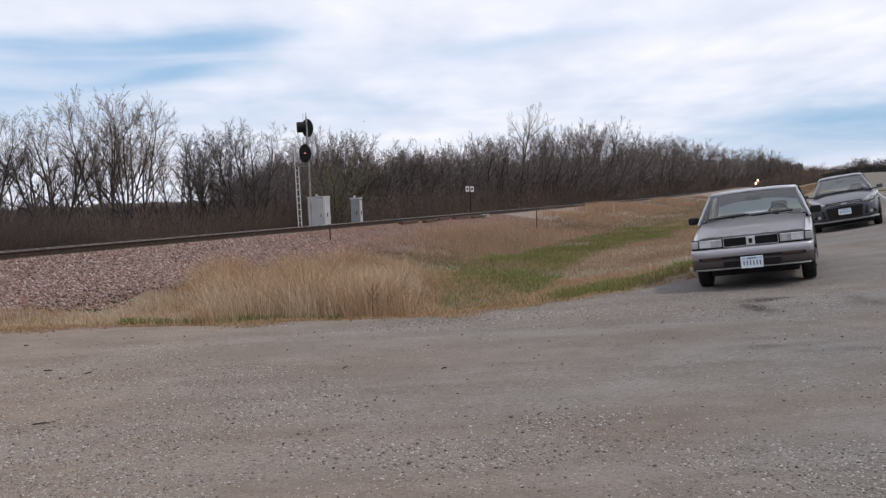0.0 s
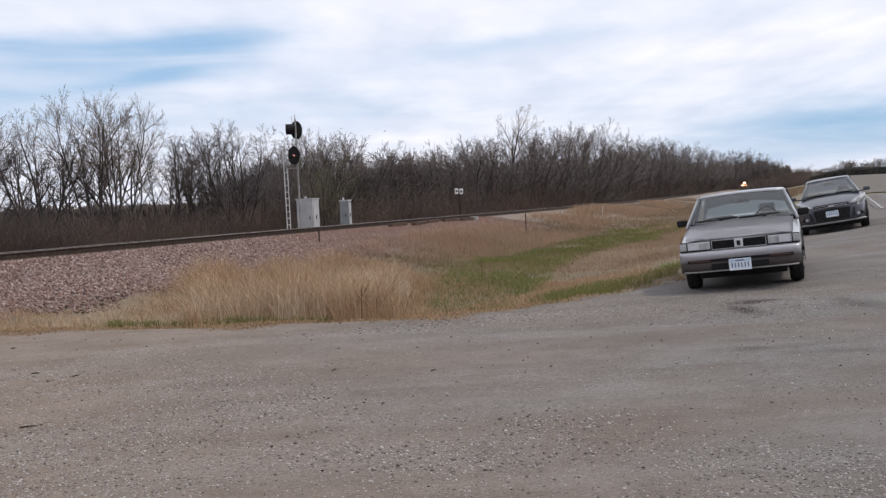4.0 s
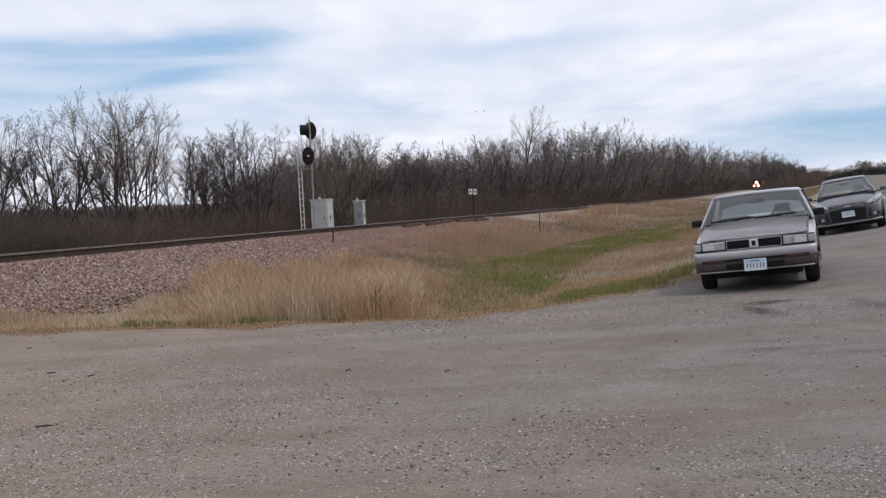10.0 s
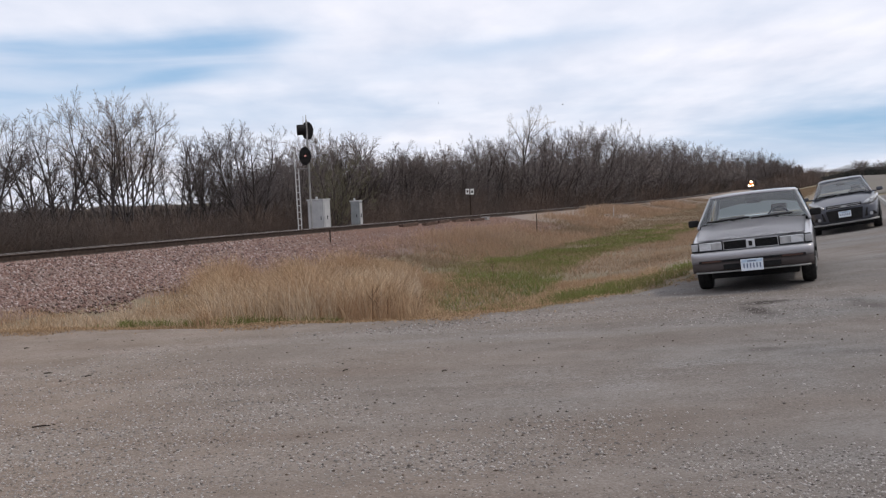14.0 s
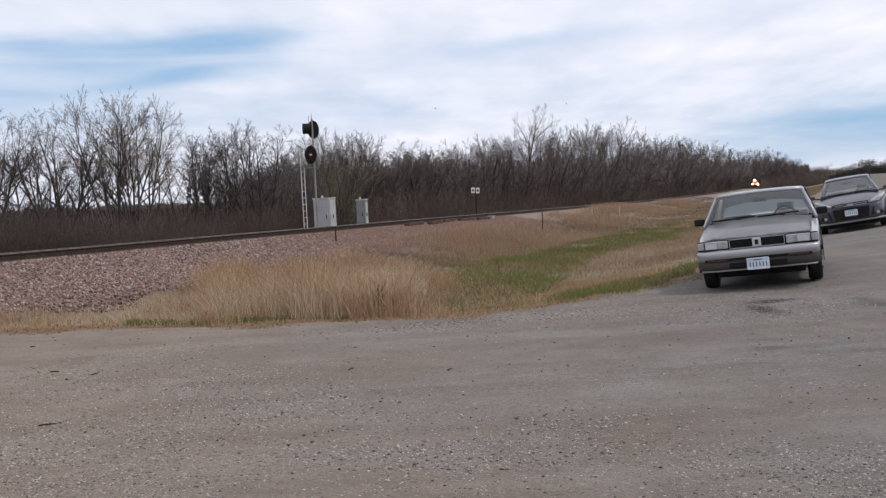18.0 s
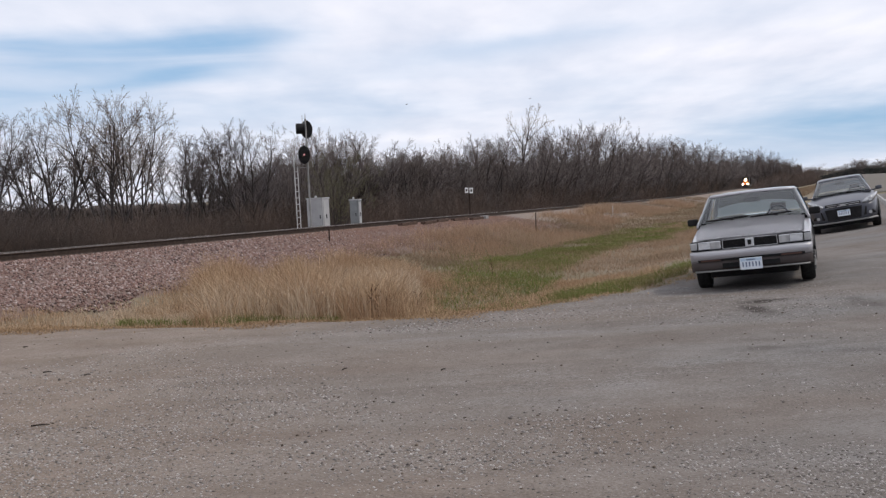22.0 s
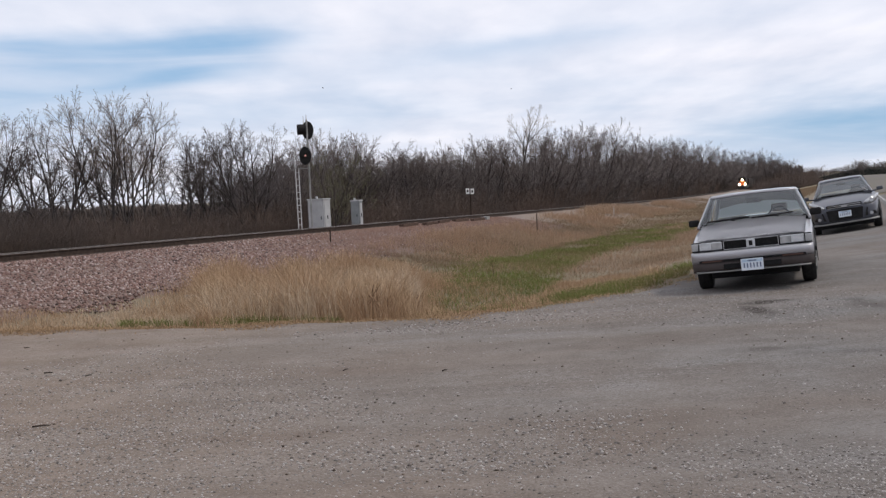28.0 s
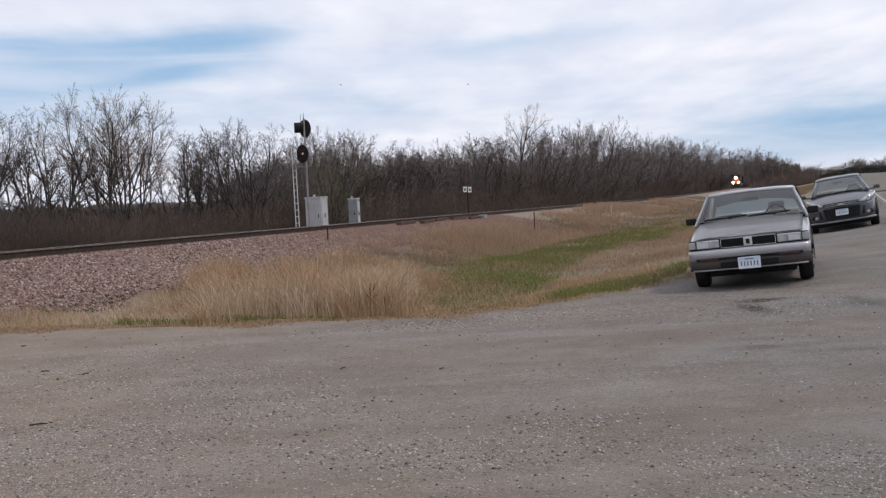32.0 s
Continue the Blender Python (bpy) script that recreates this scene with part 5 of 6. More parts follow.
def build_locomotive():
    s = thing("locomotive", Matrix(), "orange and black diesel locomotive with lit headlights", "locomotive")
    part("frame", box(-1.5, 1.5, 0.3, 21.5, 1.05, 1.55, 0.04), M_LOCO_DARK, s)
    nose = loft([[(x * w, y, z) for x, z in ((-1, 1.55), (1, 1.55), (1, zt - 0.25), (0.75, zt), (-0.75, zt), (-1, zt - 0.25))] for y, w, zt in ((0.9, 0.85, 2.95), (1.1, 0.95, 3.1), (2.4, 1.0, 3.2))])
    part("nose", nose, M_LOCO, s, "orange short hood")
    part("cab", loft([[(x * 1.55, y, z) for x, z in ((-1, 1.55), (1, 1.55), (1, 4.0), (0.72, 4.55), (-0.72, 4.55), (-1, 4.0))] for y in (2.4, 4.9)]), M_LOCO_DARK, s, "black cab")
    for k in (-0.72, 0.72):
        part("windscreen", box(k - 0.45, k + 0.45, 2.36, 2.398, 3.35, 3.95, 0.02), M_GLASS_DARK, s)
    part("long_hood", box(-0.95, 0.95, 4.9, 21, 1.55, 4.35, 0.15), M_LOCO_DARK, s, "black engine hood")
    part("plough", loft([[(x * w, y, z) for x, z in ((-1, 0.15), (1, 0.15), (1, 1.0), (-1, 1.0))] for y, w in ((-0.1, 1.0), (0.35, 1.45))]), M_LOCO_DARK, s)
    part("coupler", box(-0.15, 0.15, -0.5, 0.3, 0.75, 1.0, 0.04), M_STEEL, s)
    # glowing discs are wider than the lamps: the glare is modelled into them
    for k in (-0.95, 0.95):
        c = part("ditch_light", rod((k, 0.42, 1.8), (k, 0.62, 1.8), 0.2, 0.2, 16), M_LOCO_DARK, s)
        part("lens", rod((k, 0.34, 1.8), (k, 0.419, 1.8), 0.33, 0.33, 16), M_BEAM, c, "warm white lamp disc widened by its glare")
    c = part("headlight", box(-0.30, 0.30, 0.82, 0.90, 3.2, 3.7, 0.04), M_LOCO_DARK, s)
    part("lens", rod((0, 0.74, 3.45), (0, 0.819, 3.45), 0.36, 0.36, 16), M_BEAM, c, "warm white lamp disc widened by its glare")
    for y in (3.6, 17.5):
        t = part("truck", box(-1.15, 1.15, y - 1.9, y + 1.9, 0.45, 1.0, 0.06), M_LOCO_DARK, s)
        for dy in (-1.4, 0.0, 1.4):
            for k in (-0.76, 0.76):
                part("wheel", rod((k - 0.06, y + dy, 0.5), (k + 0.06, y + dy, 0.5), 0.5, 0.5, 20), M_STEEL, t)
    part("fuel_tank", box(-1.3, 1.3, 7.5, 13.5, 0.5, 1.05, 0.1), M_LOCO_DARK, s)
    return s


def build_freight(i):
    s = thing("hopper_car", Matrix(), "dark brown covered hopper car behind the locomotive", "freight car", "freight cars of the train")
    part("hull", loft([[(x * 1.5, y, z) for x, z in ((-0.8, zb), (0.8, zb), (1, 2.2), (1, 4.2), (0.7, 4.5), (-0.7, 4.5), (-1, 4.2), (-1, 2.2))] for y, zb in ((1.0, 2.0), (3.0, 0.9), (13.0, 0.9), (15.0, 2.0))]), M_FREIGHT, s)
    part("sill", box(-0.3, 0.3, 0.1, 15.9, 0.85, 1.1, 0.02), M_STEEL, s)
    for y in (2.2, 13.8):
        t = part("truck", box(-1.1, 1.1, y - 1.2, y + 1.2, 0.4, 0.8, 0.05), M_STEEL, s)
        for dy in (-0.9, 0.9):
            for k in (-0.76, 0.76):
                part("wheel", rod((k - 0.06, y + dy, 0.45), (k + 0.06, y + dy, 0.45), 0.45, 0.45, 18), M_STEEL, t)
    return s

# ---------------------------------------------------------------- cars
def body_ring(y, w, zb, zs, zbelt, wt, zt):
    half = [(0.0, zb), (w * 0.8, zb), (w * 0.965, zb + 0.05), (w, zs), (w * 0.99, zbelt - 0.06), (wt, zbelt), (wt * 0.55, zt), (0.0, zt)]
    return [(x, y, z) for x, z in half] + [(-x, y, z) for x, z in half[-2:0:-1]]


def patch(bottom, top, bulge=(0, 0, 0), n=10, m=5, thick=0.0):
    """A curved sheet between two edges given by their end points."""
    b0, b1, t0, t1, bg = Vector(bottom[0]), Vector(bottom[1]), Vector(top[0]), Vector(top[1]), Vector(bulge)
    bm = bmesh.new()
    rows = []
    for j in range(m + 1):
        f = j / m
        rows.append([bm.verts.new((b0.lerp(b1, i / n)).lerp(t0.lerp(t1, i / n), f) + bg * (1 - (2 * i / n - 1) ** 2) + bg * 0.25 * math.sin(math.pi * f)) for i in range(n + 1)])
    for a, b in zip(rows, rows[1:]):
        for i in range(n):
            bm.faces.new((a[i], a[i + 1], b[i + 1], b[i]))
    if thick:
        bmesh.ops.solidify(bm, geom=bm.faces[:], thickness=thick)
    return bm


def wheel(car, x, y, r, width, hub):
    w = part("wheel", rod((x - width / 2, y, r), (x + width / 2, y, r), r * 0.60, r * 0.60, 24), hub, car)
    prof = [(-0.5, 0.60), (-0.5, 0.90), (-0.42, 0.975), (-0.2, 1.0), (0.2, 1.0), (0.42, 0.975), (0.5, 0.90), (0.5, 0.60)]
    rings = [[(x + a * width * 1.04, y + r * k * math.cos(t), r + r * k * math.sin(t)) for a, k in prof] for t in np.linspace(0, 2 * math.pi, 33)]
    bm = loft(rings, closed=False)
    bmesh.ops.remove_doubles(bm, verts=bm.verts[:], dist=1e-5)
    part("tyre", bm, M_TYRE, w, "black rubber tyre", True)
    s = 1 if x > 0 else -1
    rim = bmesh.new()
    for k in range(8):
        t = k * math.pi / 4
        rod((x + s * width * 0.51, y + r * 0.1 * math.cos(t), r + r * 0.1 * math.sin(t)), (x + s * width * 0.50, y + r * 0.55 * math.cos(t), r + r * 0.55 * math.sin(t)), 0.03, 0.024, 6, bm=rim)
    part("rim", rim, hub, w)


def smooth_part(name, bm, material, parent, label="", level=2):
    ob = part(name, bm, material, parent, label, True)
    mod = ob.modifiers.new("round", "SUBSURF")
    mod.levels = mod.render_levels = level
    return ob


def number_plate(car, x, y, z, w, h, lean=0.0):
    p = part("number_plate", box(x - w / 2, x + w / 2, y - 0.008, y, z - h / 2, z + h / 2, 0.004), M_PLATE, car, "pale blue number plate")
    for k in range(6):
        cx = x - w * 0.36 + k * w * 0.145
        part("plate_bar", box(cx - w * 0.030, cx + w * 0.030, y - 0.0115, y - 0.0085, z - h * 0.26, z + h * 0.14), M_PLATE_INK, p)
    part("plate_band", box(x - w * 0.46, x + w * 0.46, y - 0.0105, y - 0.0085, z + h * 0.22, z + h * 0.45), M_PLATE_BLUE, p, "faded blue band")
    part("plate_bar", box(x - w * 0.2, x + w * 0.2, y - 0.0125, y - 0.0107, z + h * 0.28, z + h * 0.38), M_PLATE_INK, p)


def car_pose(x, y, heading, track, base):
    """Stand on four wheels on the lot: front centre at x, y, rear along the heading."""
    h = radians(heading)
    fwd, side = Vector((math.sin(h), math.cos(h))), Vector((math.cos(h), -math.sin(h)))
    pts = []
    for k, l in ((-1, 0.9), (1, 0.9), (-1, 0.9 + base), (1, 0.9 + base)):
        p = Vector((x, y)) + fwd * l + side * k * track / 2
        pts.append(Vector((p.x, p.y, float(lot_z(p.x, p.y)))))
    ax = ((pts[1] - pts[0]) + (pts[3] - pts[2])).normalized()
    ay = ((pts[2] - pts[0]) + (pts[3] - pts[1])).normalized()
    az = ax.cross(ay).normalized()
    ay = az.cross(ax)
    mid = (pts[0] + pts[1] + pts[2] + pts[3]) / 4
    o = mid - ay * (0.9 + base / 2)
    m = Matrix((ax, ay, az)).transposed().to_4x4()
    m.translation = o
    return m


def cabin(car, paint, wb, wt, y0, z0, y1, z1, y2, z2, y3, z3, crown, seats, tint):
    """Glass, pillars and roof: screen foot (y0, z0), screen head (y1, z1), rear head (y2, z2), rear foot (y3, z3); half widths wb at the foot, wt at the head."""
    part("windscreen", patch(((-wb, y0, z0), (wb, y0, z0)), ((-wt, y1, z1), (wt, y1, z1)), (0, -0.07, 0.02)), tint, car, "", True)
    part("rear_window", patch(((-wb * 0.95, y3, z3), (wb * 0.95, y3, z3)), ((-wt * 0.96, y2, z2), (wt * 0.96, y2, z2)), (0, 0.06, 0.02)), tint, car, "", True)
    ym = y1 + (y2 - y1) * 0.45
    rings = []
    for k in range(9):
        f = k / 8
        y = y1 - 0.02 + (y2 - y1 + 0.04) * f
        z = z1 + (z2 - z1) * f + crown * math.sin(math.pi * f)
        w = wt + 0.03 * math.sin(math.pi * f)
        rings.append([(-w - 0.025, y, z - 0.035), (-w * 0.97, y - 0.01, z + 0.006), (-w * 0.6, y - 0.03, z + 0.022), (0, y - 0.04, z + 0.027), (w * 0.6, y - 0.03, z + 0.022), (w * 0.97, y - 0.01, z + 0.006),
                      (w + 0.025, y, z - 0.035), (w * 0.9, y, z - 0.05), (0, y - 0.03, z - 0.01), (-w * 0.9, y, z - 0.05)])
    part("roof", loft(rings), paint, car, "", True)
    head = loft([[(x, y1 - 0.07 * (1 - (x / wt) ** 2) + dy, z1 + 0.02 * (1 - (x / wt) ** 2) + dz) for dy, dz in ((-0.055, -0.030), (-0.035, 0.004), (0.06, 0.012), (0.04, -0.03))] for x in np.linspace(-wt, wt, 13)])
    part("windscreen_header", head, paint, car, "", True)
    for s in (-1, 1):
        gutter = [(s * (wb + 0.03), y0 - 0.01, z0 - 0.03), (s * (wt + 0.022), y1 + 0.02, z1 - 0.02), (s * (wt + 0.045), (y1 + y2) / 2, z1 + crown - 0.025), (s * (wt + 0.022), y2, z2 - 0.03)]
        rail = bmesh.new()
        for p0, p1 in zip(gutter, gutter[1:]):
            rod(p0, p1, 0.011, n=6, bm=rail)
        part("window_rail", rail, M_BAR, car, "thin bright drip rail")
    for s in (-1, 1):
        for (ya, za, wa), (yb, zb, wwb), r in (((y0 - 0.02, z0 - 0.05, wb + 0.02), (y1 + 0.02, z1 - 0.03, wt + 0.005), 0.027), ((y3, z3 - 0.05, wb * 0.97), (y2, z2 - 0.05, wt - 0.02), 0.05)):
            part("pillar", rod((s * wa, ya, za), (s * wwb, yb, zb), r * 1.0, r * 0.75, 10), paint, car, "", True)
        part("door_pillar", rod((s * (wb + 0.03), ym, z0 - 0.05), (s * (wt + 0.02), ym, z1 + crown * 0.8), 0.04, 0.035, 8), M_TRIM, car)
        zc = z1 + crown * 0.9
        for ya, yb, yc, yd in ((y0 + 0.10, ym - 0.02, y1 + 0.04, ym - 0.02), (ym + 0.04, y3 - 0.18, ym + 0.04, y2 - 0.03)):
            part("side_window", patch(((s * (wb + 0.035), ya, z0 - 0.02), (s * (wb + 0.035), yb, z0 - 0.02)), ((s * (wt + 0.02), yc, zc - 0.03), (s * (wt + 0.02), yd, zc - 0.03)), (s * 0.02, 0, 0), 4, 3), M_GLASS_DARK, car, "", True)
    part("cowl", box(-wb, wb, y0 - 0.03, y0 + 0.12, z0 - 0.06, z0 - 0.02, 0.01), M_TRIM if wb > 0.8 else paint, car)
    part("dashboard", box(-wb * 0.95, wb * 0.95, y0 + 0.10, y0 + 0.5, z0 - 0.22, z0 - 0.06, 0.05), M_TRIM, car)
    part("parcel_shelf", box(-wb * 0.88, wb * 0.88, y0 + 0.35, y3 - 0.14, z0 + 0.010, z0 + 0.022, 0.004), M_SEAT, car, "dark interior trim")
    for k in (-0.38, 0.38):
        for ys, hh, rest in ((y1 + 0.55, 0.06, k > 0), (y2 - 0.15, 0.0, False)):
            st = part("seat", box(k - 0.23, k + 0.23, ys, ys + 0.13, z0 - 0.25, z0 + hh, 0.05), M_SEAT, car)
            if rest and seats:
                part("headrest", box(k - 0.13, k + 0.13, ys + 0.02, ys + 0.11, z0 + hh + 0.01, z0 + hh + 0.14, 0.035), M_SEAT, st)
    ring = loft([[(0.38 + (0.17 + 0.014 * math.cos(b)) * math.cos(a), y0 + 0.55 + 0.014 * math.sin(b), z0 - 0.02 + (0.17 + 0.014 * math.cos(b)) * math.sin(a)) for b in np.linspace(0, 6.283, 7)[:-1]] for a in np.linspace(0, 6.283, 25)], caps=False)
    part("steering_wheel", ring, M_TRIM, car)
    part("rear_view_mirror", box(-0.12, 0.12, y1 + 0.03, y1 + 0.06, z1 - 0.15, z1 - 0.085, 0.008), M_TRIM, car)


def door_mirrors(car, w, y, z, material):
    for s in (-1, 1):
        m = part("door_mirror", box(s * w - 0.085, s * w + 0.085, y, y + 0.09, z - 0.05, z + 0.055, 0.025), material, car, "dark door mirror")
        part("mirror_arm", box(min(s * (w - 0.20), s * (w - 0.08)), max(s * (w - 0.20), s * (w - 0.08)), y + 0.02, y + 0.07, z - 0.06, z - 0.02, 0.01), material, m)


def arches(car, w, ys, r, material):
    for y in ys:
        for s in (-1, 1):
            bm = loft([[(s * (w + d), y + k * math.cos(t), 0.30 + k * math.sin(t)) for t in np.linspace(0, math.pi, 17)] for d, k in ((0.002, r * 0.9), (0.012, r * 1.12), (0.004, r * 1.2))], closed=False)
            part("wheel_arch", bm, material, car, "", True)


def build_sedan():
    car = thing("parked_sedan", car_pose(4.315, 13.55, 20.2, 1.5, 2.66), "boxy beige-silver sedan parked facing out on the gravel", "car", "parked cars")
    st = [(0.10, 0.80, 0.30, 0.50, 0.70, 0.80, 0.715), (0.13, 0.84, 0.29, 0.50, 0.715, 0.82, 0.735), (0.45, 0.87, 0.27, 0.55, 0.77, 0.83, 0.80), (1.0, 0.88, 0.26, 0.58, 0.84, 0.84, 0.875), (1.36, 0.885, 0.25, 0.60, 0.88, 0.84, 0.905),
          (2.4, 0.885, 0.24, 0.60, 0.93, 0.84, 0.93), (3.5, 0.885, 0.24, 0.60, 0.93, 0.83, 0.93), (4.1, 0.88, 0.25, 0.60, 0.92, 0.82, 0.96), (4.70, 0.86, 0.28, 0.58, 0.90, 0.80, 0.95), (4.83, 0.82, 0.32, 0.55, 0.84, 0.76, 0.86)]
    smooth_part("body", loft([body_ring(*s) for s in st]), M_SILVER, car, "beige-silver painted body")
    hood = patch(((-0.76, 0.13, 0.745), (0.76, 0.13, 0.745)), ((-0.79, 1.38, 0.918), (0.79, 1.38, 0.918)), (0, 0, 0.030), 24, 12, 0.012)
    for v in hood.verts:
        f = min(1.0, max(0.0, (v.co.y - 0.13) / 0.40))
        v.co.z -= 0.036 * (1 - (v.co.x / 0.76) ** 2) * (1 - f) ** 2
        g = abs(v.co.x)
        v.co.z += 0.012 * min(1.0, max(0.0, (0.58 - g) / 0.06)) * f - 0.010 * max(0.0, 1 - abs(g - 0.70) / 0.07)
    part("bonnet", hood, M_SILVER, car, "", True)
    cabin(car, M_SILVER, 0.825, 0.665, 1.42, 0.925, 2.04, 1.330, 3.30, 1.338, 3.95, 0.95, 0.012, True, M_GLASS)
    # bumper with a dark rub strip, amber lamps and a lower valance
    bump = loft([[(x, y + 0.16 * max(0, abs(x) / 0.87 - 0.72) ** 1.5 * 4, z) for y, z in ((0.10, 0.58), (-0.03, 0.579), (-0.070, 0.570), (-0.082, 0.545), (-0.072, 0.47), (-0.052, 0.435), (0.0, 0.43), (0.10, 0.43))]
                 for x in np.linspace(-0.85, 0.85, 25)])
    b = part("front_bumper", bump, M_SILVER, car, "beige bumper with dark rub strip", True)
    low = loft([[(x, y + 0.16 * max(0, abs(x) / 0.87 - 0.72) ** 1.5 * 4, z) for y, z in ((0.10, 0.445), (-0.05, 0.445), (-0.066, 0.42), (-0.05, 0.35), (-0.02, 0.30), (0.10, 0.29))] for x in np.linspace(-0.845, 0.845, 25)])
    # same paint as the upper bumper, with the shade below coloured in
    part("lower_bumper", low, M_SILVER_SHADED, b, "lower bumper in darker taupe for its shade", True)
    wrap = lambda x: 0.16 * max(0, abs(x) / 0.87 - 0.72) ** 1.5 * 4
    strip = loft([[(x, wrap(x) - 0.083, 0.470), (x, wrap(x) - 0.083, 0.440), (x, wrap(x) - 0.06, 0.440), (x, wrap(x) - 0.06, 0.470)] for x in np.linspace(-0.74, 0.74, 21)])
    part("rub_strip", strip, M_TRIM, b)
    for s in (-1, 1):
        am = loft([[(x, wrap(x) - 0.087, 0.467), (x, wrap(x) - 0.087, 0.443), (x, wrap(x) - 0.07, 0.443), (x, wrap(x) - 0.07, 0.467)] for x in np.linspace(s * 0.42, s * 0.70, 9)])
        part("turn_lamp", am, M_AMBER, b, "amber turn lamp")
        part("air_intake", box(min(s * 0.17, s * 0.40), max(s * 0.17, s * 0.40), -0.079, -0.05, 0.335, 0.405, 0.008), M_TRIM, b)
    val = loft([[(x, wrap(x) - 0.060, 0.308), (x, wrap(x) - 0.064, 0.297), (x, wrap(x) - 0.03, 0.290), (x, wrap(x) - 0.03, 0.318)] for x in np.linspace(-0.80, 0.80, 21)])
    part("valance_lip", val, M_MAST, b, "pale lip under the bumper", True)
    # added black slab that deepens the shade under the car
    part("shade_undertray", box(-0.63, 0.63, 0.50, 4.6, 0.17, 0.29, 0.02), M_BLACK, car)
    number_plate(car, 0.0, -0.092, 0.372, 0.31, 0.16)
    # lamps and grille
    surround = box(-0.84, 0.84, 0.085, 0.12, 0.585, 0.722, 0.012)
    part("front_panel", surround, M_TRIM, car, "black lamp surround")
    g = part("grille", box(-0.385, 0.385, 0.070, 0.10, 0.592, 0.716, 0.012), M_TRIM, car, "black egg-crate grille with bright edge")
    edge = bmesh.new()
    for z in (0.592, 0.712):
        box(-0.385, 0.385, 0.062, 0.072, z, z + 0.008, bm=edge)
    for x in (-0.385, 0.377):
        box(x, x + 0.008, 0.062, 0.072, 0.592, 0.72, bm=edge)
    part("grille_edge", edge, M_BAR, g, "thin bright grille edge")
    for k in range(7):
        part("grille_bar", box(-0.37, 0.37, 0.064, 0.070, 0.606 + k * 0.015, 0.610 + k * 0.015), M_BLACK, g)
    em = part("emblem", box(-0.062, 0.062, 0.045, 0.066, 0.598, 0.712, 0.010), M_LAMP_IN, g, "bright upright emblem block")
    part("emblem_inset", box(-0.026, 0.026, 0.040, 0.0448, 0.622, 0.690, 0.004), M_BLACK, em)
    for s in (-1, 1):
        h = part("headlight", box(min(s * 0.405, s * 0.735), max(s * 0.405, s * 0.735), 0.062, 0.10, 0.600, 0.712, 0.012), M_LAMP, car, "rectangular clear headlight")
        part("bulb_reflector", box(min(s * 0.56, s * 0.72), max(s * 0.56, s * 0.72), 0.058, 0.0615, 0.615, 0.70, 0.01), M_LAMP_IN, h)
        c = part("corner_lamp", box(min(s * 0.745, s * 0.845), max(s * 0.745, s * 0.845), 0.075, 0.26, 0.604, 0.708, 0.012), M_LAMP, car, "clear corner lamp")
        part("fender_strip", box(min(s * 0.872, s * 0.894), max(s * 0.872, s * 0.894), 0.5, 4.6, 0.44, 0.50, 0.008), M_TRIM, car)
        part("door_handle", box(min(s * 0.88, s * 0.90), max(s * 0.88, s * 0.90), 2.35, 2.50, 0.74, 0.77, 0.006), M_TRIM, car)
    for x0, x1, z in ((-0.70, -0.05, 0.0), (-0.02, 0.60, 0.0)):
        w = part("wiper", rod((x0, 1.34, 0.962), (x1, 1.40, 0.984), 0.014, 0.011, 6), M_BLACK, car)
        part("wiper_arm", rod(((x0 + x1) / 2 + 0.1, 1.30, 0.952), ((x0 + x1) / 2, 1.36, 0.974), 0.010, 0.008, 6), M_BLACK, w)
    door_mirrors(car, 0.94, 1.62, 0.955, M_BLACK)
    arches(car, 0.885, (0.92, 3.58), 0.36, M_TRIM)
    for y in (0.92, 3.58):
        for s in (-1, 1):
            wheel(car, s * 0.755, y, 0.315, 0.195, M_HUB)
    part("axle", rod((-0.70, 3.58, 0.30), (0.70, 3.58, 0.30), 0.05, n=10), M_TRIM, car)
    car.scale = (0.948, 1, 1)


